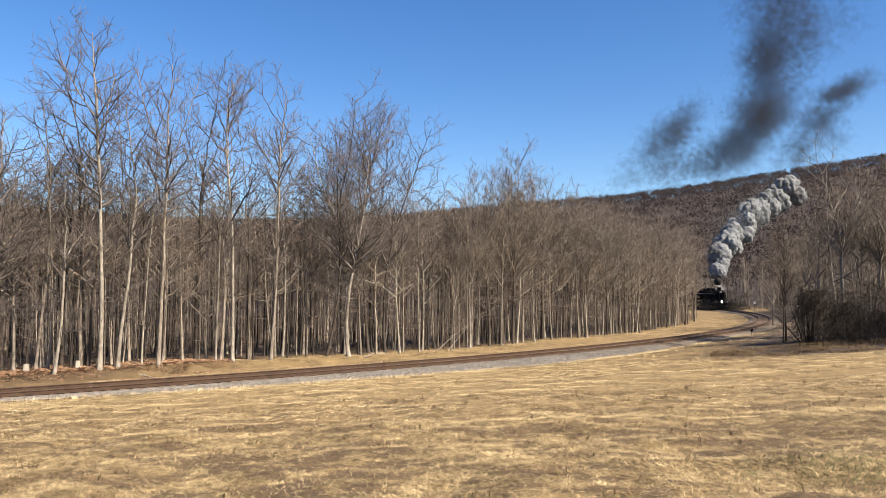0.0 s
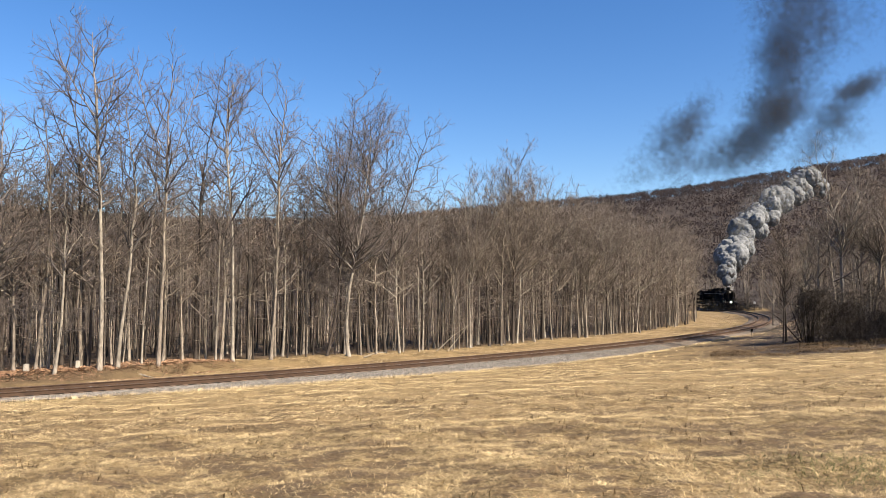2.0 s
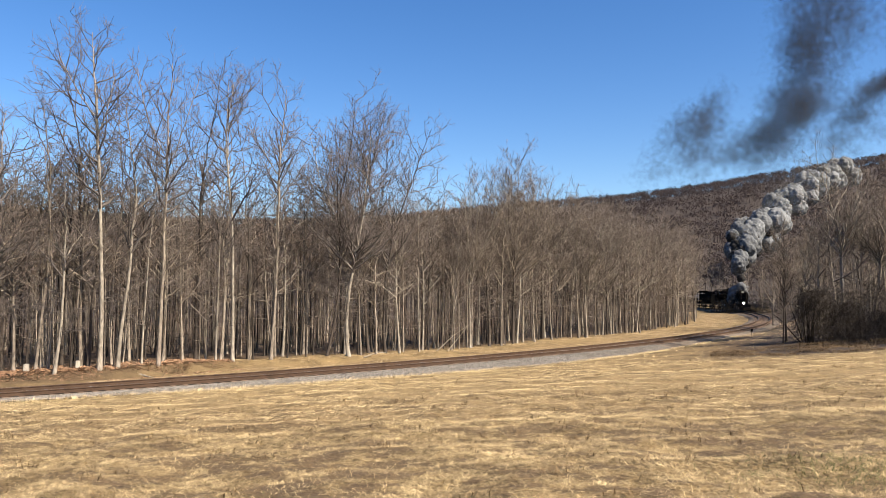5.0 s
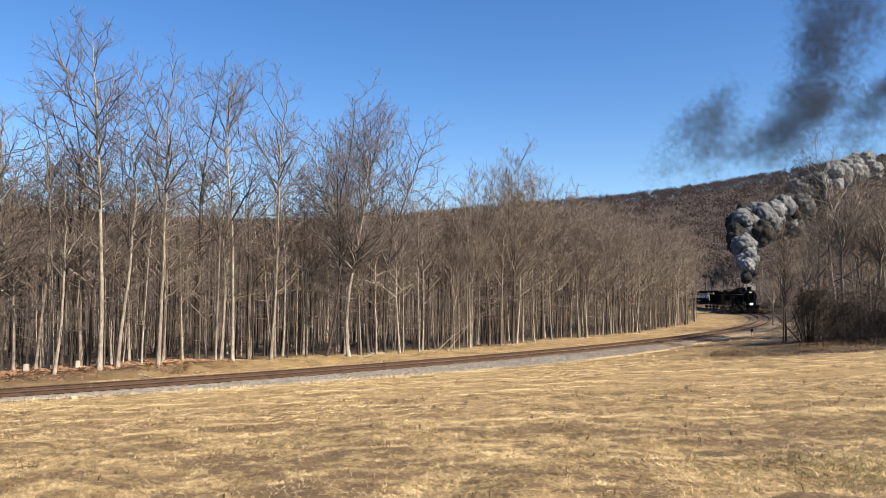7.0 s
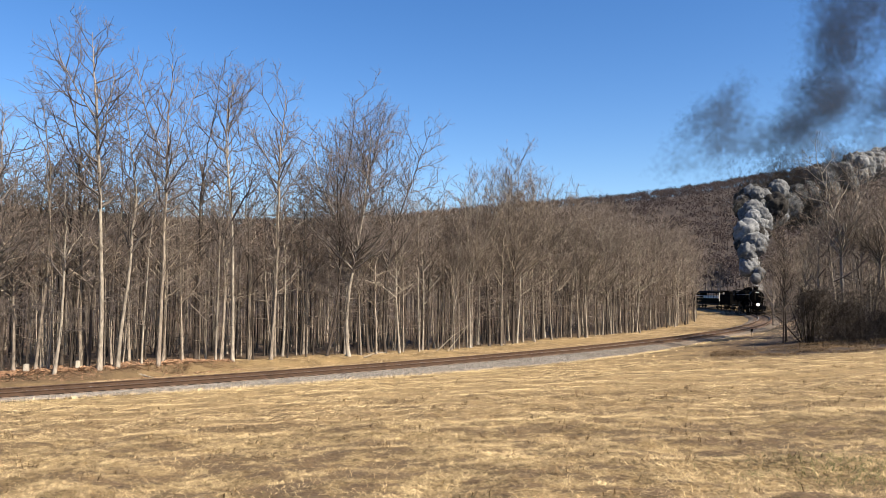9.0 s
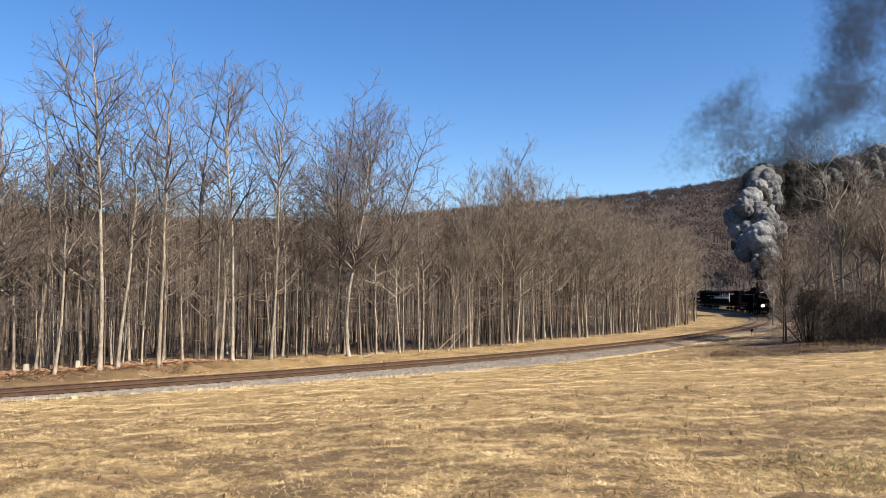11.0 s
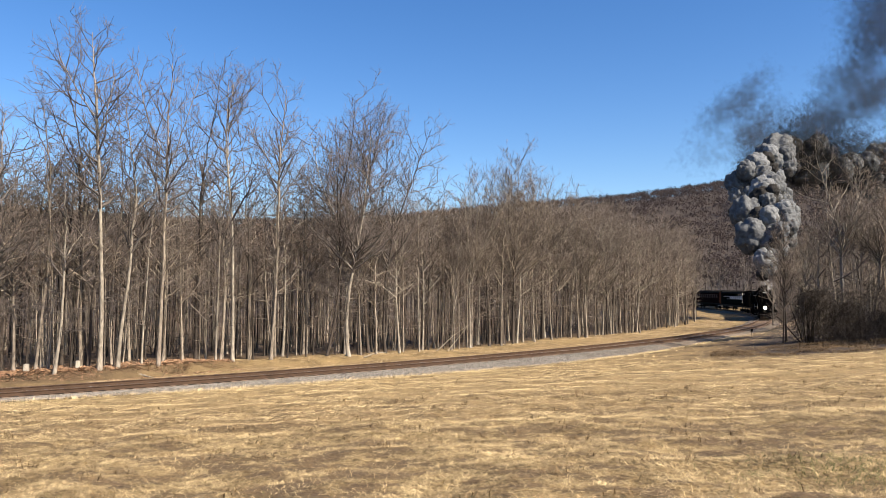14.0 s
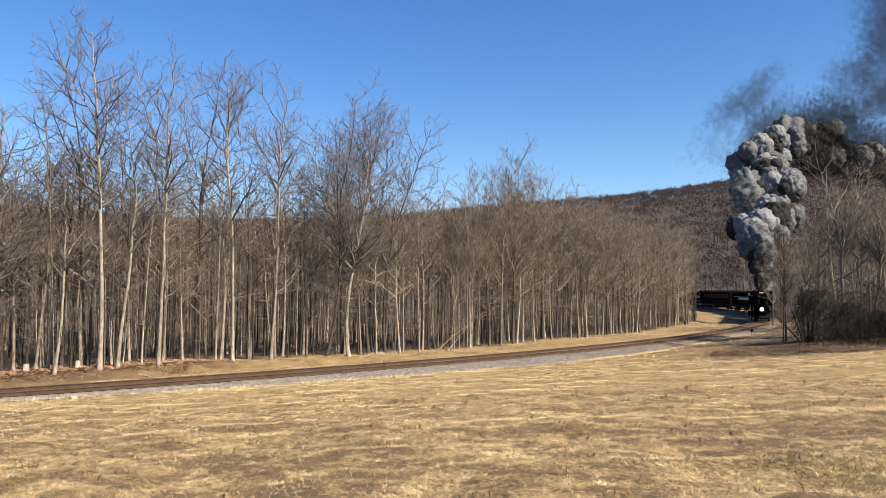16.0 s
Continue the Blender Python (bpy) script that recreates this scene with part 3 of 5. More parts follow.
def woods():
    rng = np.random.default_rng(11)
    spots = []
    for k in range(1500):
        s, deep = rng.uniform(-20, 135), 2.0 + 62 * rng.uniform(0, 1) ** 1.5
        e = float(wood_edge(s)) - deep
        x, y, _ = on_line(s, e)
        ss, ee = to_line(x, y)
        b = x / max(y, 1)
        if y < 20 or b < -0.72 or b > 0.42 or ee[0] > float(wood_edge(ss[0])) - 1.5 or len(spots) >= 205:
            continue
        spots.append((x, y, height(x, y)[0], rng.uniform(0, 6.28), rng.uniform(0.85, 1.1) * (0.92 if s < 26 else 1.0), rng.integers(0, 6)))
    near = 0
    while near < 60:
        s, deep = rng.uniform(-20, 34), rng.uniform(9, 55)
        x, y, _ = on_line(s, float(wood_edge(s)) - deep)
        if y > 25 and -0.72 < x / y < 0.05:
            near += 1
            spots.append((x, y, height(x, y)[0], rng.uniform(0, 6.28), rng.uniform(0.95, 1.0) + 0.006 * deep, rng.integers(0, 6)))
    # boughs deep in the wood take the limb colour darkened for shade
    wood_stuff("woodland", LIGHT_TREES, spots, (BARK, LIMB_SHADED, TWIG), "dense leafless brown deciduous wood beside the track")
    spots = []
    while len(spots) < 1100:
        s, deep = rng.uniform(-20, 125 if len(spots) < 800 else 40), 0.8 + 40 * rng.uniform(0, 1) ** 1.3
        e = float(wood_edge(s)) - deep
        x, y, _ = on_line(s, e)
        ss, ee = to_line(x, y)
        b = x / max(y, 1)
        if y < 20 or b < -0.72 or b > 0.42 or ee[0] > float(wood_edge(ss[0])) - 0.5:
            continue
        spots.append((x, y, height(x, y)[0], rng.uniform(0, 6.28), rng.uniform(0.7, 1.25), rng.integers(0, 6)))
    # two trunks in three take dark bark for the shade between them
    wood_stuff("thicket", THIN, spots[::3], (BARK, LIMB, TWIG_RED), "crowded thin trunks and saplings inside the wood")
    wood_stuff("thicket", THIN, [p for k, p in enumerate(spots) if k % 3], (BARK_DARK, BARK_DARK, TWIG_RED), "crowded thin trunks coloured dark for the shade inside the wood")
    spots = []
    for k in range(130):
        s = rng.uniform(-12, 105)
        e = float(wood_edge(s)) - 1.0 - 9 * rng.uniform(0, 1) ** 1.6
        x, y, _ = on_line(s, e)
        spots.append((x, y, height(x, y)[0], rng.uniform(0, 6.28), rng.uniform(0.6, 1.3), rng.integers(0, 4)))
    # brush stems coloured dark as well, so the wood's shaded gaps read
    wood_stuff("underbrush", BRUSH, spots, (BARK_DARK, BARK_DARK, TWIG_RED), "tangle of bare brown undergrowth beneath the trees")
    spots = []
    for k in range(900):
        s, e = rng.uniform(98, 240), 6.5 + 60 * rng.uniform(0, 1) ** 1.5
        x, y, _ = on_line(s, e)
        b = x / max(y, 1)
        if b < 0.2 or b > 0.7 or len(spots) >= 130:
            continue
        spots.append((x, y, height(x, y)[0], rng.uniform(0, 6.28), rng.uniform(0.75, 1.1), rng.integers(0, 6)))
    for k in range(48):
        s, e = rng.uniform(74, 118), 7.0 + 14 * rng.uniform(0, 1)
        x, y, _ = on_line(s, e)
        spots.append((x, y, height(x, y)[0], rng.uniform(0, 6.28), rng.uniform(0.6, 0.9), rng.integers(0, 6)))
    for k in range(52):
        s, e = rng.uniform(100, 150), 6.5 + 13 * rng.uniform(0, 1)
        x, y, _ = on_line(s, e)
        spots.append((x, y, height(x, y)[0], rng.uniform(0, 6.28), rng.uniform(0.9, 1.15), rng.integers(0, 6)))
    # twigs darkened in colour for the shade behind the train
    wood_stuff("woodland", LIGHT_TREES, spots, (BARK, LIMB, VINE_SHADED), "leafless brown wood on the slope outside the bend")
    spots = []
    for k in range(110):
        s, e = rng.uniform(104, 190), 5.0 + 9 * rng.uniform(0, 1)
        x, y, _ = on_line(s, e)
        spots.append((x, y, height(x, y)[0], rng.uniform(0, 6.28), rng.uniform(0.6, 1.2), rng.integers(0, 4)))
    # added brush, coloured dark to stand for shade behind the train
    wood_stuff("underbrush", BRUSH, spots, (BARK_DARK, BARK_DARK, VINE_SHADED), "bare brush behind the railway bend, coloured dark for shade")


woods()


def hill_trees():
    """Far trees on the hillside, too many to count."""
    rng = np.random.default_rng(23)
    kinds = []
    for k in range(6):
        n = 40
        a, u = rng.uniform(0, 6.28, n), np.sqrt(rng.uniform(0, 1, n))
        dome = np.stack([np.cos(a) * 4.6 * u, np.sin(a) * 4.6 * u, 4.6 + 4.6 * np.sqrt(1 - 0.92 * u * u) * rng.uniform(0.75, 1.05, n)], -1)
        u1, u2 = rng.normal(0, 0.5, (n, 3)), rng.normal(0, 0.5, (n, 3))
        c = dome * rng.uniform(0.72, 1.0, (n, 1))
        V = np.stack([c - 0.5 * (u1 + u2), c + u1, c + u2], 1)
        V[:2] = [[(-0.2, 0, -0.5), (0.2, 0, -0.5), (0, 0, 6)], [(0, -0.2, -0.5), (0, 0.2, -0.5), (0, 0, 6)]]
        V = V.reshape(-1, 3)
        kinds.append((V, np.arange(3 * n).reshape(-1, 3)))
    V, F, n = [], [], 0
    count = 0
    while count < 9500:
        b = rng.uniform(-0.75, 0.85)
        y = 200 + 830 * rng.uniform(0, 1) ** 0.7
        x = b * y
        s, e = to_line(x, y)
        if abs(e[0]) < 8:
            continue
        v, f = kinds[count % 6]
        size, turn = rng.uniform(0.75, 1.25), rng.uniform(0, 6.28)
        c, s_ = math.cos(turn) * size, math.sin(turn) * size
        w = np.stack([v[:, 0] * c - v[:, 1] * s_ + x, v[:, 0] * s_ + v[:, 1] * c + y, v[:, 2] * size + height(x, y)[0]], -1)
        V.append(w), F.append(f + n)
        n += len(v)
        count += 1
    tagged(new("hill_forest", mesh_of("hill_forest", np.concatenate(V), np.concatenate(F), HILL_TWIG_SHADED)), "leafless brown forest covering the distant hill", "woods", kind="stuff")


hill_trees()

# ---- the grove outside the bend: x, y, height, radius, bow, lean, bare share, limb length, limbs, forks, their height, bark ----
GROVE = [
    (24.8, 54, 8.2, 0.07, 0.05, 0.0, 0.3, 1.9, 20, 0, 0.6, 2), (25.3, 54.6, 8.6, 0.08, 0.0, -0.1, 0.3, 1.7, 20, 0, 0.6, 2),
    (31.5, 58, 14.4, 0.17, -0.2, 0.3, 0.42, 3.4, 24, 3, 0.55, 1), (33.0, 57, 13.4, 0.15, 0.3, 1.6, 0.4, 3.2, 24, 3, 0.5, 0),
    (31.2, 64, 9.4, 0.11, 0.3, -0.9, 0.4, 2.6, 18, 3, 0.5, 1), (37.5, 78, 10.6, 0.1, 0.2, -0.7, 0.3, 2.6, 18, 2, 0.5, 0),
    (35.2, 58, 12.6, 0.15, -0.7, -0.2, 0.38, 3.2, 22, 3, 0.5, 1), (40.1, 90, 9.6, 0.1, 0.0, 0.4, 0.3, 2.5, 16, 0, 0.5, 0),
    (40.6, 72, 15.0, 0.15, 0.0, 0.5, 0.4, 3.4, 22, 3, 0.5, 0), (30.0, 62, 10.2, 0.10, 0.2, 0.8, 0.4, 2.4, 18, 2, 0.5, 1)]


def grove():
    rng = np.random.default_rng(31)
    for k, (x, y, tall, r, mid, top, clear, reach, limbs, forks, fork_at, bark) in enumerate(GROVE):
        tree = tree_thing(grow(500 + k, tall, r, mid, top, clear, reach, int(limbs * 1.6), forks, fork_at, 0.9, (0.45, 0.95), 0.1, 8), BARKS[bark], LOOKS[bark], group="trees in the grove", limb=BARKS[bark])
        tree.matrix_world = pose(x, y, height(x, y)[0])
    spots = []
    while len(spots) < 185:
        far, side = len(spots) < 115, len(spots) < 150
        y = rng.uniform(56, 125) if far else rng.uniform(44, 100) if side else rng.uniform(36, 50)
        x = rng.uniform(0.455, 0.8) * y if far else rng.uniform(0.66, 1.05) * y if side else rng.uniform(0.66, 1.0) * y
        s, e = to_line(x, y)
        if e[0] < 9.5:
            continue
        spots.append((x, y, height(x, y)[0], rng.uniform(0, 6.28), rng.uniform(0.8, 1.16) if far else rng.uniform(0.7, 1.02), rng.integers(0, 6)))
    wood_stuff("woodland", LIGHT_TREES, spots, (BARK, LIMB_SHADED, TWIG_RED), "shaded leafless grove with brown twigs beside the field")
    spots = []
    for k in range(240):
        y = 45.5 + 15 * rng.uniform(0, 1) ** 1.3
        x = (rng.uniform(0.485, 0.74) + max(0.0, 51 - y) * 0.012) * y
        spots.append((x, y, height(x, y)[0], rng.uniform(0, 6.28), 0.35 + 0.8 * rng.uniform(0, 1) ** 1.6, rng.integers(0, 4)))
    # brambles coloured dark for the shade at the grove's foot
    wood_stuff("underbrush", BRUSH, spots, (BARK_DARK, BARK_DARK, VINE_SHADED), "tangle of bare brambles along the grove, coloured dark for shade")
    st = Sticks()
    for _ in range(1500):
        a, z = rng.uniform(0, 6.28), rng.uniform(0, 1) ** 0.8 * 3.6
        wide = 1.35 * math.sqrt(max(0.05, 1 - (z / 3.9) ** 2.2))
        p = np.array([math.cos(a) * wide * rng.uniform(0.5, 1), math.sin(a) * wide * rng.uniform(0.5, 1), z])
        st.add(limb_path(rng, p, (rng.normal(0, 0.6), rng.normal(0, 0.6), rng.uniform(-0.9, 0.5)), rng.uniform(0.4, 1.0), 3, 0.3, -0.08), [0.012, 0.011, 0.009, 0.005], 3)
    for _ in range(10):
        st.add(limb_path(rng, np.array([rng.normal(0, 0.4), rng.normal(0, 0.4), -0.2]), (rng.normal(0, 0.2), rng.normal(0, 0.2), 1), 3.2, 5, 0.12, 0.0), np.linspace(0.05, 0.015, 6), 4)
    v, f = st.arrays()
    bush = tagged(new("bush", mesh_of("bush", v, f, VINE_SHADED)), "dense dark brown vine-covered bush beside the grove", "bush")
    bush.matrix_world = pose(25.9, 51.6, height(25.9, 51.6)[0])
    for x, y, turn, size in ((28.4, 52.0, 80, 0.85), (29.8, 50.4, 200, 0.62), (31.0, 49.0, 310, 0.66)):
        m = pose(x, y, height(x, y)[0], 0, 0, turn) @ Matrix.Diagonal((size * 1.15, size * 1.15, size * 0.85, 1))
        copy_thing(bush, m).matrix_world = m


grove()


# ---- the railway ----
def sweep(name, profile, s0, s1, step, mat, closed=False):
    """A cross-section (offset, height) carried along the track."""
    s = np.arange(s0, s1 + step / 2, step)
    prof = np.asarray(profile, float)
    k = len(prof)
    V = []
    for e, z in prof:
        x, y, _ = on_line(s, e)
        V.append(np.stack([x, y, np.full(len(s), z)], -1))
    V = np.stack(V, 1).reshape(-1, 3)
    m = k if closed else k - 1
    i, j = np.meshgrid(np.arange(len(s) - 1), np.arange(m), indexing="ij")
    j2 = (j + 1) % k
    F = np.stack([i * k + j, i * k + j2, (i + 1) * k + j2, (i + 1) * k + j], -1).reshape(-1, 4)
    return mesh_of(name, V, F, mat, flat=True)


def railway():
    track = tagged(new("railway_track"), "curved single railway track with rusty rails on grey ballast", "railway", kind="structure")
    foot = 0.753
    for side in (-1, 1):
        c = side * foot
        prof = [(c - 0.07, -0.18), (c - 0.07, -0.165), (c - 0.012, -0.15), (c - 0.012, -0.05), (c - 0.037, -0.04), (c - 0.037, -0.006),
                (c - 0.03, 0), (c + 0.03, 0), (c + 0.037, -0.006), (c + 0.037, -0.04), (c + 0.012, -0.05), (c + 0.012, -0.15), (c + 0.07, -0.165), (c + 0.07, -0.18)]
        me = sweep("rail", prof, -60, 318, 1.0, RUST, True)
        me.materials.append(RAILTOP)
        idx = np.zeros(len(me.polygons), np.int32)
        idx[6::14] = 1
        me.polygons.foreach_set("material_index", idx)
        tagged(under(new("rail", me), track), "rust-brown steel rail with a worn head")
    # ballast bed: the shoulder widens along the field
    s = np.arange(-60, 318, 1.0)
    te, tz = toe(s)
    rows = [(-te - 0.6, tz - 0.35), (-te + 0.3, tz - 0.05), (np.full(len(s), -1.75), np.full(len(s), -0.2)), (np.full(len(s), -0.8), np.full(len(s), -0.21)),
            (np.full(len(s), 0.8), np.full(len(s), -0.21)), (np.full(len(s), 1.75), np.full(len(s), -0.2)), (te - 0.3, tz), (te + 0.5, tz - 0.3)]
    V = []
    for e, z in rows:
        x, y, _ = on_line(s, e)
        V.append(np.stack([x, y, z], -1))
    V = np.stack(V, 1).reshape(-1, 3)
    k = len(rows)
    i, j = np.meshgrid(np.arange(len(s) - 1), np.arange(k - 1), indexing="ij")
    F = np.stack([i * k + j, i * k + j + 1, (i + 1) * k + j + 1, (i + 1) * k + j], -1).reshape(-1, 4)[:, ::-1]
    BED = material("crushed_stone", (0.09, 0.083, 0.075), (0.24, 0.228, 0.21), 2.0, 16, 0.95, 1.0, distance=0.06)
    CINDER = material("brown_cinder_ballast", (0.055, 0.044, 0.035), (0.19, 0.155, 0.12), 1.2, 14, 0.95, 1.0, distance=0.05)
    me = mesh_of("ballast_bed", V, F, BED)
    me.materials.append(CINDER)
    row, col = np.arange(len(F)) // (k - 1), np.arange(len(F)) % (k - 1)
    me.polygons.foreach_set("material_index", ((row > 98 + 6 * np.sin(col * 2.1)) | (col < 5) & (col > 0)).astype(np.int32))
    under(new("ballast_bed", me), track)
    # stones
    rng = np.random.default_rng(3)
    n = 20000
    s = -6 + 50 * rng.uniform(0, 1, n) ** 1.2
    te, tz = toe(s)
    e = 1.3 + (te + 0.15 - 1.3) * rng.uniform(0, 1, n) ** 0.9
    inner = rng.uniform(0, 1, n) < 0.14
    e = np.where(inner, rng.uniform(-0.7, 0.7, n), e)
    z = np.where(e < 1.75, -0.2, -0.2 + (tz + 0.2) * (e - 1.75) / np.maximum(te - 2.05, 0.2))
    x, y, _ = on_line(s, e)
    octa = np.array([(1, 0, 0), (-1, 0, 0), (0, 1, 0), (0, -1, 0), (0, 0, 1), (0, 0, -1)], float)
    tri = np.array([(0, 2, 4), (2, 1, 4), (1, 3, 4), (3, 0, 4), (2, 0, 5), (1, 2, 5), (3, 1, 5), (0, 3, 5)])
    size = rng.uniform(0.025, 0.055, (n, 1, 3))
    v = octa[None] * size * rng.uniform(0.75, 1.2, (n, 6, 1))
    a = rng.uniform(0, 6.28, n)
    vx = v[:, :, 0] * np.cos(a)[:, None] - v[:, :, 1] * np.sin(a)[:, None]
    vy = v[:, :, 0] * np.sin(a)[:, None] + v[:, :, 1] * np.cos(a)[:, None]
    w = np.stack([vx + x[:, None], vy + y[:, None], v[:, :, 2] + z[:, None] + 0.01], -1).reshape(-1, 3)
    F = (tri[None] + (np.arange(n) * 6)[:, None, None]).reshape(-1, 3)
    tagged(under(new("ballast_stones", mesh_of("ballast_stones", w, F, STONE, flat=True)), track), kind="stuff")
    # ties: shared meshes, each an object
    kinds = []
    for k in range(4):
        bm = bmesh.new()
        bmesh.ops.create_cube(bm, size=1)
        L = 2.55 + 0.06 * k
        for v in bm.verts:
            v.co = Vector((v.co.x * 0.22 + 0.006 * rng.normal(), v.co.y * L, v.co.z * 0.17 + 0.004 * rng.normal()))
        bmesh.ops.bevel(bm, geom=bm.edges[:], offset=0.012, segments=1, affect="EDGES")
        me = bpy.data.meshes.new("tie")
        bm.to_mesh(me)
        bm.free()
        me.materials.append(TIE)
        kinds.append(me)
    for k in range(300):
        s = -14 + 0.53 * k
        x, y, h = on_line(s, rng.normal(0, 0.03))
        ob = under(new("tie", kinds[k % 4]), track)
        ob.matrix_basis = pose(float(x), float(y), -0.262 + 0.004 * rng.normal(), 0, 0, math.degrees(h) + rng.normal(0, 0.8))
    V, F, n = [], [], 0
    box = np.array([(a, b, c) for a in (-0.11, 0.11) for b in (-1.3, 1.3) for c in (-0.085, 0.085)])
    quads = np.array([(0, 1, 3, 2), (4, 6, 7, 5), (0, 4, 5, 1), (2, 3, 7, 6), (1, 5, 7, 3), (0, 2, 6, 4)])
    for s in np.concatenate([np.arange(-58, -14.2, 0.53), np.arange(-14 + 0.53 * 300, 316, 0.53)]):
        x, y, h = on_line(s)
        c, d = math.cos(h), math.sin(h)
        V.append(np.stack([box[:, 0] * c - box[:, 1] * d + x, box[:, 0] * d + box[:, 1] * c + y, box[:, 2] - 0.262], -1))
        F.append(quads + n)
        n += 8
    tagged(under(new("far_ties", mesh_of("far_ties", np.concatenate(V), np.concatenate(F), TIE, True)), track), kind="stuff")


railway()


# ---- dry grass ----
def blades(name, x, y, long, wide, lie, mat, label, seed, plain=False):
    rng = np.random.default_rng(seed)
    n = len(x)
    z = height(x, y)
    a = 14.0 * lumps(x, y, 0.3, seed) + rng.normal(0, 1.0, n)
    L = long * rng.uniform(0.5, 1.4, n)
    up = np.clip(rng.normal(lie, 0.25, n), 0.02, 1.2)
    dx, dy, dz = np.cos(a) * np.cos(up), np.sin(a) * np.cos(up), np.sin(up)
    wx, wy = -np.sin(a) * wide / 2, np.cos(a) * wide / 2
    bend = rng.uniform(0.2, 0.6, n)
    p0, p1 = np.stack([x + wx, y + wy, z], -1), np.stack([x - wx, y - wy, z], -1)
    mid = np.stack([x + dx * L * 0.55, y + dy * L * 0.55, z + dz * L * 0.6 + 0.004], -1)
    w = np.stack([wx, wy, wx * 0], -1) * 0.8
    tip = np.stack([x + dx * L, y + dy * L, z + dz * L * (1 - bend) * 0.9 + 0.004], -1)
    if plain:
        return tagged(new(name, mesh_of(name, np.stack([p0, p1, tip], 1).reshape(-1, 3), np.arange(3 * n).reshape(-1, 3), mat)), label, "grass", kind="stuff")
    V = np.stack([p0, p1, mid - w, mid + w, tip], 1).reshape(-1, 3)
    b = (np.arange(n) * 5)[:, None]
    F = np.concatenate([b + np.array([[0, 1, 2]]), b + np.array([[0, 2, 3]]), b + np.array([[3, 2, 4]])])
    return tagged(new(name, mesh_of(name, V, F, mat)), label, "grass", kind="stuff")


def field_points(rng, n, y0, y1, patch=0.0):
    """Places over the field, in tufts of several blades."""
    y = np.repeat(np.sqrt(rng.uniform(y0**2, y1**2, n // 7)), 7)
    x = np.repeat(rng.uniform(-0.66, 0.66, n // 7), 7) * y
    x, y = x + rng.normal(0, 0.05 + 0.002 * y0, len(x)), y + rng.normal(0, 0.05 + 0.002 * y0, len(x))
    n = len(x)
    s, e = to_line(x, y)
    te, _ = toe(s)
    ok = (e > te + 0.25) & ((x < 0.30 * y) | (y < 37 + 4 * lumps(x, y, 1.6, 21)) | (rng.uniform(0, 1, n) < 0.25))
    if patch:
        ok &= rng.uniform(0, 1, n) < (1 - 0.2 * smooth(14, 6, y)) * (1 - patch * smooth(0.42 - 0.06 * smooth(18, 6, y), 0.62, 0.5 * lumps(x, y * 1.6, 0.3, 4) + 0.5 * lumps(x, y * 1.6, 1.5, 5)))
    return x[ok], y[ok]


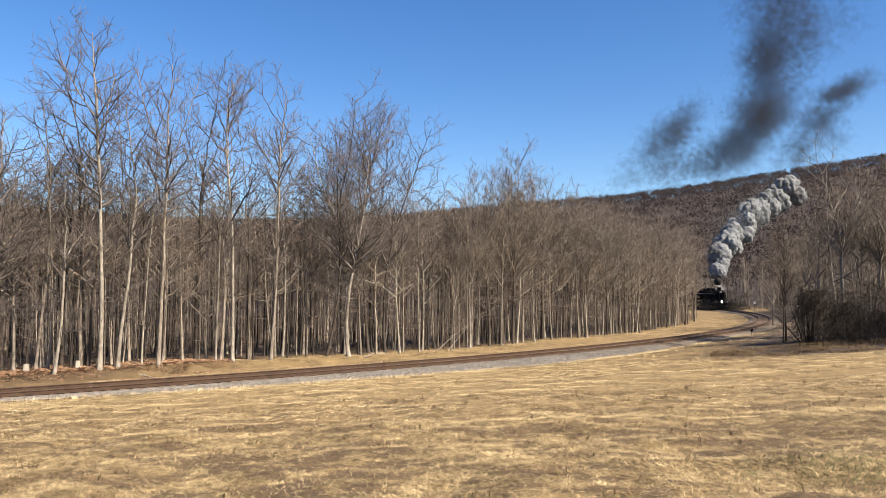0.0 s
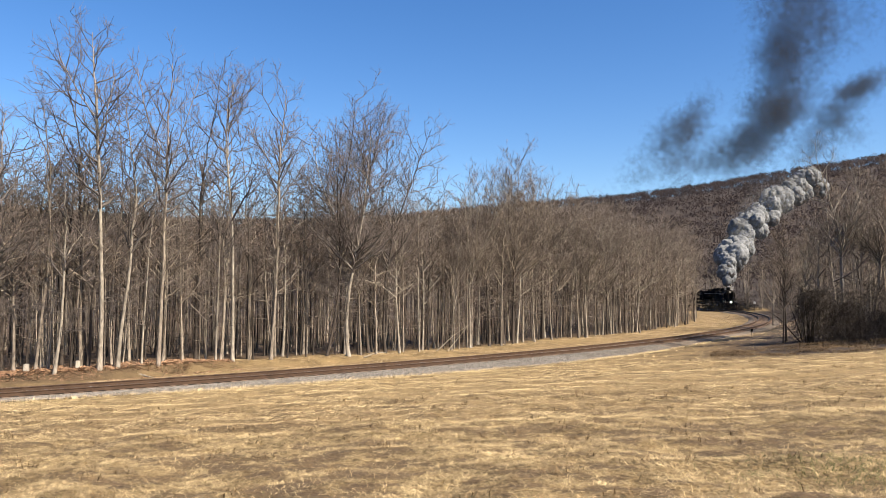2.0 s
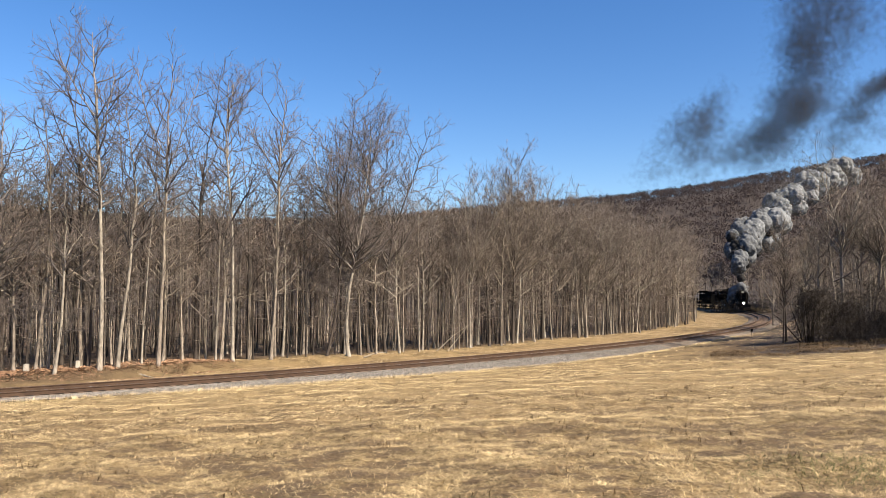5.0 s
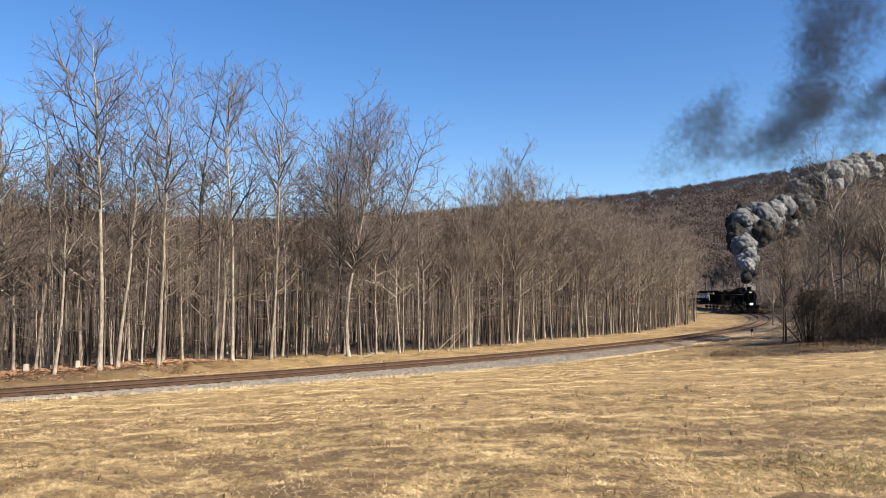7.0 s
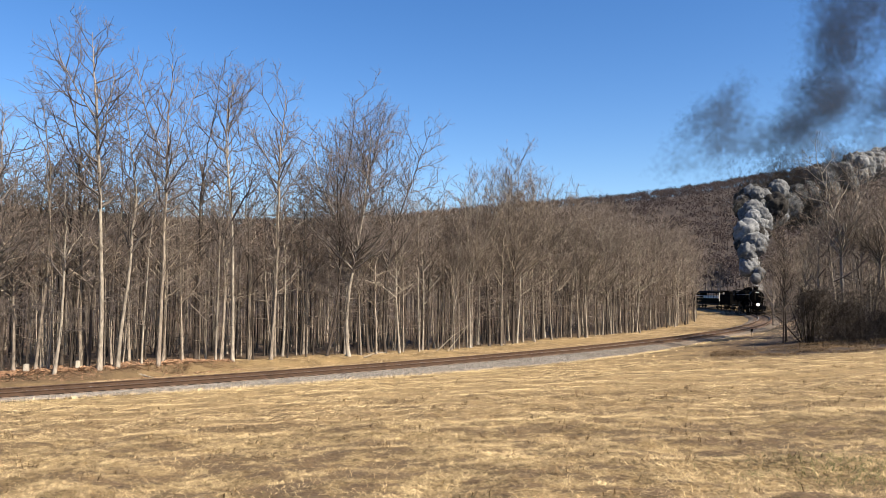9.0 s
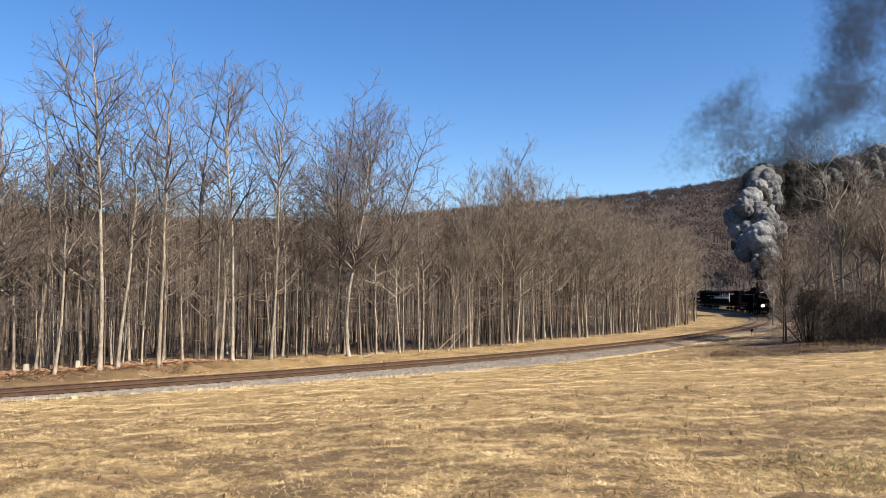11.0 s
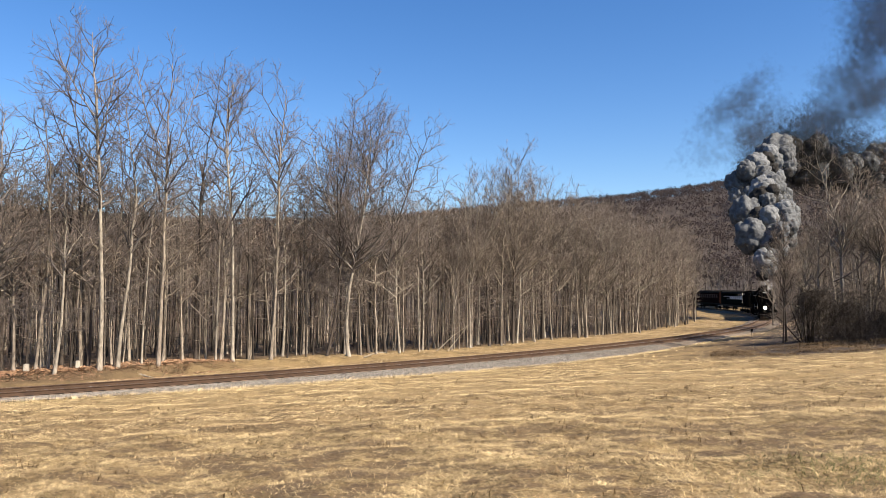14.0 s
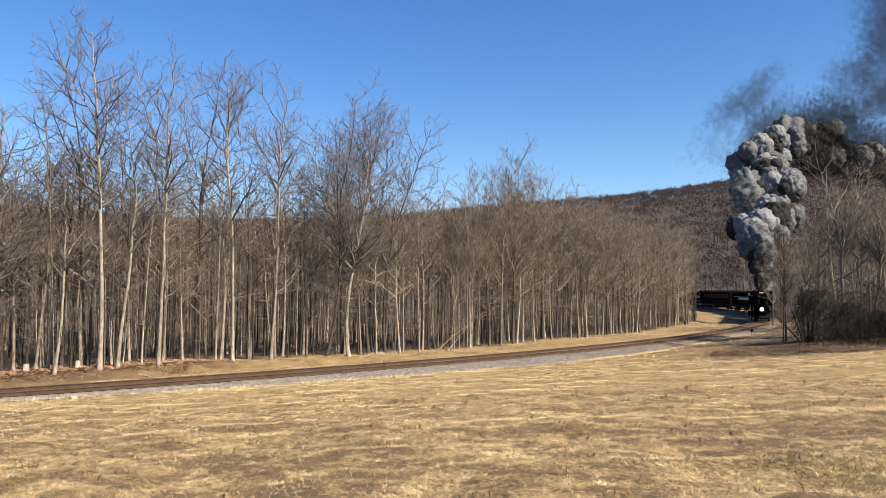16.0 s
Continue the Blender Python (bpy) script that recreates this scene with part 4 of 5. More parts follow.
def grass():
    rng = np.random.default_rng(17)
    # brown weeds, broken stalks and leaves along the foot of the grove
    n = 20000
    y = 38.5 + 12.5 * rng.uniform(0, 1, n) ** 0.7
    x = rng.uniform(0.36, 0.72, n) * y
    s, e = to_line(x, y)
    ok = (e > 4.5) & (rng.uniform(0, 1, n) < smooth(0.3, 0.6, lumps(x, y, 1.4, 12)))
    blades("weed_fringe", x[ok], y[ok], 0.28, 0.022, 0.5, THATCH, "brown weeds and broken stalks at the foot of the grove", 8)
    # dark weed tufts scattered over the field
    cy = np.sqrt(rng.uniform(6**2, 40**2, 900))
    cx = rng.uniform(-0.62, 0.62, 900) * cy
    x, y = np.repeat(cx, 16) + rng.normal(0, 0.09, 900 * 16), np.repeat(cy, 16) + rng.normal(0, 0.07, 900 * 16)
    s, e = to_line(x, y)
    ok = e > toe(s)[0] + 0.4
    blades("weed_tufts", x[ok], y[ok], 0.15, 0.008, 0.75, THATCH, "small dark dead weed tufts in the mown field", 9)
    x, y = field_points(rng, 260000, 4.6, 15, 0.86)
    blades("mown_grass", x, y, 0.085, 0.0052, 0.16, STRAW_LOW, "short dry straw-coloured mown grass of the near field", 1)
    x, y = field_points(rng, 190000, 4.6, 22)
    blades("thatch", x, y, 0.13, 0.006, 0.06, THATCH, "flattened brown thatch between the straw of the field", 7, True)
    x, y = field_points(rng, 330000, 14, 40, 0.42)
    blades("mown_grass", x, y, 0.11, 0.011, 0.17, STRAW, "short dry straw-coloured mown grass reaching the railway", 2, True)
    x, y = field_points(rng, 30000, 38, 62, 0.3)
    blades("mown_grass", x, y, 0.24, 0.035, 0.35, STRAW, "dry straw-coloured grass below the grove", 3, True)
    s = 4 + 122 * rng.uniform(0, 1, 42000)
    e = wood_edge(s) + rng.uniform(-0.8, 4.4, 42000) + 0.02 * np.clip(s - 20, 0, 60) * rng.uniform(0, 1, 42000)
    x, y, _ = on_line(s, e)
    blades("verge_grass", x, y, 0.24, 0.035, 0.05, STRAW_VERGE, "dry pale grass verge between track and wood", 4, True)
    s, e = rng.uniform(50, 98, 9000), rng.uniform(2.1, 7.5, 9000)
    x, y, _ = on_line(s, e)
    blades("verge_grass", x, y, 0.26, 0.045, 0.08, STRAW_VERGE, "dry pale grass outside the bend", 10, True)
    cx, cy = rng.normal(-4.2, 0.8, 2600), rng.normal(6.9, 0.5, 2600)
    blades("green_grass", cx, cy, 0.09, 0.005, 0.6, GREEN_GRASS, "sparse dull green grass in the near field", 11)
    cx, cy = rng.normal(4.6, 0.7, 1600), rng.normal(8.2, 0.5, 1600)
    blades("green_grass", cx, cy, 0.09, 0.005, 0.6, GREEN_GRASS, "sparse dull green grass in the near field", 12)
    s = rng.uniform(-12, 60, 9000)
    te, _ = toe(s)
    x, y, _ = on_line(s, te + rng.normal(0.25, 0.3, 9000))
    blades("verge_grass", x, y, 0.22, 0.012, 0.7, STRAW, "dry grass fringe along the ballast", 5)
    s = rng.uniform(-12, 12, 30000)
    e = np.where(rng.uniform(0, 1, 30000) < 0.4, -5.8 - abs(rng.normal(0, 1.1, 30000)), rng.uniform(-7.0, -4.3, 30000))
    x, y, _ = on_line(s, e)
    ob = blades("leaf_litter", x, y, 0.08, 0.055, 0.2, LEAF, "drift of fallen brown leaves along the ditch bank", 6)
    ob["category"] = "leaves"


grass()


# ---- small things by the line ----
def stick_thing(name, sticks, mat, label, category):
    v, f = sticks.arrays()
    return tagged(new(name, mesh_of(name, v, f, mat)), label, category)


def small_things():
    rng = np.random.default_rng(41)
    for k, (x, y) in enumerate(((-20.2, 36.0), (-18.4, 37.4))):
        bm = bmesh.new()
        bmesh.ops.create_cube(bm, size=1)
        for v in bm.verts:
            v.co = Vector((v.co.x * (0.23 - 0.04 * (v.co.z > 0)), v.co.y * 0.24, v.co.z * 0.36)) + Vector(rng.normal(0, 0.008, 3))
        bmesh.ops.bevel(bm, geom=bm.edges[:], offset=0.025, segments=2, affect="EDGES")
        me = bpy.data.meshes.new("concrete_marker")
        bm.to_mesh(me)
        bm.free()
        me.materials.append(CONCRETE)
        ob = tagged(new("concrete_marker", me), "squat pale concrete marker block on the leafy bank", "marker", "markers on the bank")
        ob.matrix_world = pose(x, y, height(x, y)[0] + 0.16, 0, 0, 12 + 20 * k)
    # small post with a dark plate
    x, y, h = on_line(57.0, 4.6)
    post = tagged(new("marker_post"), "short thin post with a small dark plate beside the track", "sign")
    bm = bmesh.new()
    solid_cylinder(bm, (0, 0, -0.1), (0, 0, 0.85), 0.035, 0.03, 8)
    part("post", bm, BARK_DARK, post)
    bm = bmesh.new()
    solid_box(bm, (0, -0.04, 0.95), (0.28, 0.03, 0.3), 0.008)
    part("plate", bm, IRON, post)
    post.matrix_world = pose(float(x), float(y), height(x, y)[0] - 0.1) @ Matrix.Diagonal((0.75, 0.75, 0.8, 1))
    # white marker on the far side of the bend
    x, y, h = on_line(147.0, 3.9)
    sign = tagged(new("trackside_sign"), "small white trackside board on a post beyond the bend", "sign")
    bm = bmesh.new()
    solid_cylinder(bm, (0, 0, -0.2), (0, 0, 1.6), 0.05, 0.045, 8)
    part("post", bm, BARK_DARK, sign)
    bm = bmesh.new()
    solid_box(bm, (0, -0.06, 1.75), (0.42, 0.04, 0.42), 0.01)
    part("board", bm, WHITE, sign, "white board")
    sign.matrix_world = pose(float(x), float(y), height(x, y)[0], 0, 0, -20)
    # fallen branches
    for k, (s, e, L, tilt, turn) in enumerate(((27.5, -6.2, 3.4, 0.9, 0.3), (28.4, -6.0, 2.4, 0.9, 0.5), (20.6, -5.5, 1.6, 0.12, 0.5), (6.6, -5.2, 2.2, -0.15, -0.3), (52, 9.5, 0.9, 0.3, 0.4))):
        st = Sticks()
        main = limb_path(rng, np.zeros(3), (math.cos(turn), math.sin(turn), tilt), L, 6, 0.08, 0)
        st.add(main, np.linspace(0.04, 0.014, 7), 6)
        for j in (2, 3, 4):
            st.add(limb_path(rng, main[j], rng.normal(0, 1, 3) * (1, 1, 0.4) + (0.6, 0.2, 0.4), L * 0.3, 3, 0.15, 0), np.linspace(0.018, 0.006, 4), 4)
        ob = stick_thing("fallen_branch", st, WOOD, "broken grey branch lying at the wood's edge", "branch")
        x, y, _ = on_line(s, e)
        ob.matrix_world = pose(float(x), float(y), height(x, y)[0] + 0.05)


# ---- solids for the train ----
def solid_box(bm, centre, size, bevel=0.0):
    m = Matrix.Translation(centre) @ Matrix.Diagonal((*size, 1))
    made = bmesh.ops.create_cube(bm, size=1, matrix=m)["verts"]
    if bevel:
        edges = list({e for v in made for e in v.link_edges})
        bmesh.ops.bevel(bm, geom=edges, offset=bevel, segments=1, affect="EDGES")


def solid_cylinder(bm, a, b, r0, r1, n=20):
    a, b = Vector(a), Vector(b)
    d = b - a
    m = Matrix.Translation((a + b) / 2) @ d.to_track_quat("Z", "Y").to_matrix().to_4x4()
    bmesh.ops.create_cone(bm, cap_ends=True, segments=n, radius1=r0, radius2=r1, depth=d.length, matrix=m)


def solid_ball(bm, centre, size, n=2):
    bmesh.ops.create_icosphere(bm, subdivisions=n, radius=1, matrix=Matrix.Translation(centre) @ Matrix.Diagonal((*size, 1)))


def piece(parent, name, mat, label, *solids):
    """A part made of several solids: ('box', ...), ('cyl', ...) or ('ball', ...)."""
    bm = bmesh.new()
    for kind, *args in solids:
        {"box": solid_box, "cyl": solid_cylinder, "ball": solid_ball}[kind](bm, *args)
    return part(name, bm, mat, parent, label)


small_things()

# ---- the train: each vehicle's x axis points forward, its origin lies on the rail tops ----
SPINNING = []  # (axle, place on its vehicle, wheel radius)
RODS = []  # (rod, place, crank, wheel radius, phase)


def wheelset(parent, x, radius, mat, spokes=0, name="wheelset"):
    bm = bmesh.new()
    solid_cylinder(bm, (0, -0.9, 0), (0, 0.9, 0), 0.09, 0.09, 8)
    for side in (-1, 1):
        y = side * 0.74
        if spokes:
            ring = 22
            for k in range(ring):
                a0, a1 = 2 * math.pi * k / ring, 2 * math.pi * (k + 1) / ring
                pts = [(math.cos(a) * r, y + w, math.sin(a) * r) for w in (-0.07, 0.07) for a in (a0, a1) for r in (radius * 0.83, radius)]
                vs = [bm.verts.new(p) for p in pts]
                for f in ((0, 1, 3, 2), (4, 6, 7, 5), (1, 5, 7, 3), (0, 2, 6, 4)):
                    bm.faces.new([vs[i] for i in f])
            for k in range(spokes):
                a = 2 * math.pi * k / spokes
                solid_cylinder(bm, (0, y, 0), (math.cos(a) * radius * 0.86, y, math.sin(a) * radius * 0.86), 0.045, 0.035, 5)
            solid_cylinder(bm, (0, y - 0.1, 0), (0, y + 0.1, 0), radius * 0.22, radius * 0.22, 12)
            solid_box(bm, (-radius * 0.55, y, 0), (radius * 0.4, 0.1, radius * 0.9), 0.02)
        else:
            solid_cylinder(bm, (0, y - 0.06, 0), (0, y + 0.06, 0), radius, radius, 20)
            solid_cylinder(bm, (0, y + side * 0.06, 0), (0, y + side * 0.1, 0), radius * 0.72, radius * 0.5, 14)
    ob = part(name, bm, mat, parent)
    ob.location = (x, 0, radius)
    SPINNING.append((ob, (x, 0, radius), radius))
    return ob


def locomotive():
    root = tagged(new("steam_locomotive"), "black articulated steam locomotive with a lit headlight on the curve", "locomotive")
    P = lambda name, mat, label, *solids: piece(root, name, mat, label, *solids)
    P("boiler", BLACK, "", ("cyl", (-6.2, 0, 2.95), (0.5, 0, 2.95), 1.22, 1.2, 40), ("cyl", (0.5, 0, 2.95), (7.4, 0, 2.95), 1.17, 1.12, 40),
      *[("cyl", (x, 0, 2.95), (x + 0.1, 0, 2.95), 1.24, 1.24, 40) for x in (-5.2, -3.4, -1.6, 0.2)],
      *[("cyl", (x, 0, 2.95), (x + 0.08, 0, 2.95), 1.18, 1.18, 40) for x in (1.9, 3.6, 5.3)])
    P("smokebox", IRON, "sooty grey-black smokebox", ("cyl", (7.4, 0, 2.95), (9.25, 0, 2.95), 1.15, 1.15, 40), ("cyl", (9.25, 0, 2.95), (9.36, 0, 2.95), 1.15, 1.02, 40))
    P("smokebox_door", IRON, "", ("cyl", (9.36, 0, 2.95), (9.45, 0, 2.95), 0.86, 0.8, 30), ("cyl", (9.42, 0, 2.95), (9.56, 0, 2.95), 0.1, 0.08, 10),
      *[("box", (9.46, math.cos(a) * 0.83, 2.95 + math.sin(a) * 0.83), (0.06, 0.09, 0.09)) for a in np.linspace(0, 2 * math.pi, 16, endpoint=False)])
    for side in (-1, 1):
        P("air_pump", IRON, "", ("cyl", (9.62, side * 0.48, 2.35), (9.62, side * 0.48, 2.9), 0.24, 0.24, 16), ("cyl", (9.62, side * 0.48, 2.9), (9.62, side * 0.48, 3.05), 0.12, 0.12, 10),
          ("cyl", (9.62, side * 0.48, 3.05), (9.62, side * 0.48, 3.6), 0.25, 0.25, 16), ("cyl", (9.62, side * 0.48, 3.6), (9.62, side * 0.48, 3.68), 0.2, 0.14, 16))
        P("running_board", BLACK, "", ("box", (1.0, side * 1.32, 2.15), (14.6, 0.42, 0.06), 0.01), ("box", (8.9, side * 1.28, 1.9), (1.2, 0.4, 0.06)))
        P("handrail", STEEL, "thin pale steel handrail", ("cyl", (-5.6, side * 1.3, 3.35), (9.2, side * 1.24, 3.35), 0.025, 0.025, 6),
          *[("cyl", (x, side * 1.14, 3.3), (x, side * 1.31, 3.35), 0.02, 0.02, 5) for x in np.linspace(-5, 9, 8)])
        P("steam_pipe", BLACK, "", ("cyl", (7.9, side * 0.9, 2.4), (7.6, side * 1.28, 1.35), 0.19, 0.19, 12))
        P("steam_pipe", BLACK, "", ("cyl", (0.3, side * 1.0, 2.3), (0.0, side * 1.25, 1.4), 0.16, 0.16, 12))
        for x, r in ((7.3, 0.48), (-0.2, 0.4)):
            P("cylinder", BLACK, "", ("cyl", (x - 0.65, side * 1.22, 0.95), (x + 0.65, side * 1.22, 0.95), r, r, 24), ("cyl", (x + 0.65, side * 1.22, 0.95), (x + 0.74, side * 1.22, 0.95), r * 0.9, r * 0.6, 24),
              ("cyl", (x - 0.6, side * 1.1, 1.52), (x + 0.6, side * 1.1, 1.52), 0.24, 0.24, 16), ("box", (x, side * 0.9, 1.2), (1.1, 0.5, 0.9), 0.03))
            P("crosshead_guide", STEEL, "", ("box", (x - 1.55, side * 1.22, 1.15), (1.8, 0.12, 0.07)), ("box", (x - 1.55, side * 1.22, 0.8), (1.8, 0.12, 0.07)), ("cyl", (x - 0.7, side * 1.22, 0.95), (x - 1.5, side * 1.22, 0.95), 0.05, 0.05, 8))
        P("sand_pipe", IRON, "", *[("cyl", (x, side * 0.6, 4.1), (x - 0.5, side * 1.2, 1.5), 0.03, 0.03, 5) for x in (4.6, -1.6)])
    P("smokestack", IRON, "", ("cyl", (8.35, 0, 4.0), (8.35, 0, 4.18), 0.5, 0.42, 24), ("cyl", (8.35, 0, 4.18), (8.35, 0, 4.7), 0.4, 0.42, 24), ("cyl", (8.35, 0, 4.7), (8.35, 0, 4.78), 0.47, 0.47, 24))
    P("steam_dome", BLACK, "", ("cyl", (1.2, 0, 3.9), (1.2, 0, 4.5), 0.5, 0.46, 24), ("ball", (1.2, 0, 4.48), (0.46, 0.46, 0.22)))
    for x in (4.4, -1.9):
        P("sand_dome", BLACK, "", ("cyl", (x, 0, 3.85), (x, 0, 4.38), 0.55, 0.5, 24), ("ball", (x, 0, 4.36), (0.5, 0.5, 0.2)), ("cyl", (x, 0, 4.5), (x, 0, 4.62), 0.14, 0.14, 10))
    P("bell", STEEL, "tarnished brass bell in its yoke", ("cyl", (6.6, 0, 4.15), (6.6, 0, 4.5), 0.25, 0.1, 16), ("box", (6.6, 0.3, 4.3), (0.08, 0.06, 0.5)), ("box", (6.6, -0.3, 4.3), (0.08, 0.06, 0.5)), ("box", (6.6, 0, 4.56), (0.07, 0.66, 0.06)))
    P("whistle", STEEL, "", ("cyl", (0.2, 0.3, 4.15), (0.2, 0.3, 4.6), 0.06, 0.06, 8))
    lamp = P("headlight", IRON, "round headlight casing low on the front deck", ("cyl", (9.75, 0, 1.62), (10.08, 0, 1.62), 0.2, 0.24, 20), ("box", (9.8, 0, 1.42), (0.25, 0.3, 0.16)))
    piece(lamp, "lens", LAMP, "bright warm-white lit lens", ("cyl", (10.06, 0, 1.62), (10.1, 0, 1.62), 0.2, 0.18, 20))
    P("number_board", WHITE, "small pale board", ("box", (9.5, 0, 3.75), (0.06, 0.5, 0.16), 0.01))
    P("frame", IRON, "", ("box", (4.8, 0, 0.95), (8.6, 0.9, 0.5), 0.03), ("box", (-3.2, 0, 0.95), (8.8, 0.9, 0.5), 0.03), ("box", (-4.6, 0, 1.6), (4.2, 1.7, 1.0), 0.05))
    P("pilot_beam", BLACK, "", ("box", (9.6, 0, 1.15), (0.35, 2.7, 0.5), 0.03), ("box", (9.2, 0, 1.36), (1.4, 2.5, 0.08), 0.02), ("cyl", (9.7, 0, 0.95), (10.3, 0, 0.95), 0.13, 0.16, 8))
    P("pilot", IRON, "slatted pilot", *[("cyl", (9.75, y, 0.95), (10.35 - abs(y) * 0.35, y * 1.05, 0.14), 0.035, 0.035, 5) for y in np.linspace(-1.2, 1.2, 15)], ("box", (10.1, 0, 0.14), (0.1, 2.4, 0.08)))
    P("front_ladder", STEEL, "", *[("cyl", (9.85, s * 1.15 + d, 0.5), (9.5, s * 1.15 + d, 2.1), 0.02, 0.02, 5) for s in (-1, 1) for d in (-0.18, 0.18)],
      *[("cyl", (9.85 - 0.22 * k, s * 1.15 - 0.18, 0.55 + 0.4 * k), (9.85 - 0.22 * k, s * 1.15 + 0.18, 0.55 + 0.4 * k), 0.018, 0.018, 5) for s in (-1, 1) for k in range(4)])
    cab = P("cab", BLACK, "", ("box", (-7.7, 1.42, 2.95), (2.6, 0.05, 2.0)), ("box", (-7.7, -1.42, 2.95), (2.6, 0.05, 2.0)), ("box", (-6.42, 0, 2.95), (0.06, 2.84, 2.0)), ("box", (-7.9, 0, 1.95), (3.2, 2.84, 0.1)))
    bm = bmesh.new()
    n = 12
    for k in range(n):
        a0, a1 = math.pi * k / n, math.pi * (k + 1) / n
        q = [(x, math.cos(a) * 1.55, 3.9 + math.sin(a) * 0.45 - t) for t in (0, 0.06) for x in (-9.3, -6.3) for a in (a0, a1)]
        vs = [bm.verts.new(p) for p in q]
        for f in ((0, 2, 3, 1), (4, 5, 7, 6), (0, 1, 5, 4), (2, 6, 7, 3)):
            bm.faces.new([vs[i] for i in f])
    part("roof", bm, ROOF, cab)
    for side in (-1, 1):
        for x in (-8.3, -7.2):
            piece(cab, "window", GLASS, "dark cab window", ("box", (x, side * 1.45, 3.4), (0.85, 0.02, 0.7), 0.01))
        piece(cab, "window", GLASS, "dark front cab window", ("box", (-6.37, side * 1.05, 3.75), (0.03, 0.5, 0.4), 0.01))
    for k, x in enumerate((6.0, 4.45, 2.9)):
        wheelset(root, x, 0.71, IRON, 14, "driving_wheels")
    for k, x in enumerate((-1.5, -3.05, -4.6)):
        wheelset(root, x, 0.71, IRON, 14, "driving_wheels")
    wheelset(root, 8.6, 0.42, IRON, 0, "pilot_wheels")
    wheelset(root, -7.2, 0.46, IRON, 0, "trailing_wheels")
    for side, phase in ((-1, 0.0), (1, math.pi / 2)):
        for x in (4.45, -3.05):
            rod = P("side_rod", STEEL, "worn steel side rod", ("box", (0, side * 0.98, 0), (3.4, 0.06, 0.12), 0.015), *[("cyl", (d, side * 0.93, 0), (d, side * 1.04, 0), 0.12, 0.12, 10) for d in (-1.55, 0, 1.55)])
            rod.location = (x, 0, 0.71)
            RODS.append((rod, (x, 0, 0.71), 0.3, 0.71, phase))
    return root


def tender():
    root = tagged(new("tender"), "black coal tender with a heaped coal load behind the locomotive", "tender")
    P = lambda name, mat, label, *solids: piece(root, name, mat, label, *solids)
    P("tank", BLACK, "", ("box", (-0.6, 0, 2.25), (9.2, 2.95, 2.0), 0.06), ("box", (1.6, 1.35, 3.45), (4.8, 0.08, 0.6), 0.02), ("box", (1.6, -1.35, 3.45), (4.8, 0.08, 0.6), 0.02), ("box", (-0.8, 0, 3.45), (0.08, 2.7, 0.6), 0.02))
    P("underframe", IRON, "", ("box", (0, 0, 1.1), (10.2, 2.3, 0.32), 0.03))
    bm = bmesh.new()
    rng = random.Random(4)
    for _ in range(130):
        x, y = rng.uniform(-0.6, 3.8), rng.uniform(-1.2, 1.2)
        r = rng.uniform(0.12, 0.26)
        solid_ball(bm, (x, y, 3.35 + 0.35 * (1 - (y / 1.4) ** 2) + rng.uniform(-0.08, 0.08)), (r, r * 0.9, r * 0.8), 1)
    part("coal", bm, IRON, root, "heaped black coal")
    P("hatch", BLACK, "", ("box", (-3.4, 0, 3.32), (0.9, 0.9, 0.16), 0.02))
    P("ladder", STEEL, "", *[("cyl", (-5.25, y, 1.2), (-5.25, y, 3.3), 0.02, 0.02, 5) for y in (0.7, 1.1)], *[("cyl", (-5.25, 0.7, z), (-5.25, 1.1, z), 0.018, 0.018, 5) for z in (1.5, 1.9, 2.3, 2.7, 3.1)])
    for c in (-3.3, 3.3):
        for side in (-1, 1):
            P("truck_frame", IRON, "", ("box", (c, side * 1.0, 0.55), (2.5, 0.14, 0.3), 0.03), *[("box", (c + d, side * 1.02, 0.48), (0.35, 0.22, 0.4), 0.02) for d in (-0.9, 0.9)])
        for d in (-0.9, 0.9):
            wheelset(root, c + d, 0.42, IRON)
    return root


def car_trucks(root):
    for c in (-8.4, 8.4):
        for side in (-1, 1):
            piece(root, "truck_frame", IRON, "", ("box", (c, side * 1.0, 0.55), (3.0, 0.14, 0.3), 0.03), *[("box", (c + d, side * 1.02, 0.48), (0.4, 0.22, 0.42), 0.02) for d in (-1.2, 1.2)])
        for d in (-1.2, 1.2):
            wheelset(root, c + d, 0.44, IRON)


def car_roof(root, half, z):
    bm = bmesh.new()
    n = 14
    prev = None
    for k in range(n + 1):
        a = math.pi * k / n
        row = [bm.verts.new((x, math.cos(a) * 1.55, z + math.sin(a) * 0.5 - t)) for x in (-half, half) for t in (0, 0.08)]
        if prev:
            for f in ((0, 2), (3, 1)):
                bm.faces.new([prev[f[0]], prev[f[1]], row[f[1]], row[f[0]]])
            bm.faces.new([prev[1], prev[0], row[0], row[1]])
            bm.faces.new([prev[2], prev[3], row[3], row[2]])
        prev = row
    part("roof", bm, ROOF, root, "sooty arched roof")


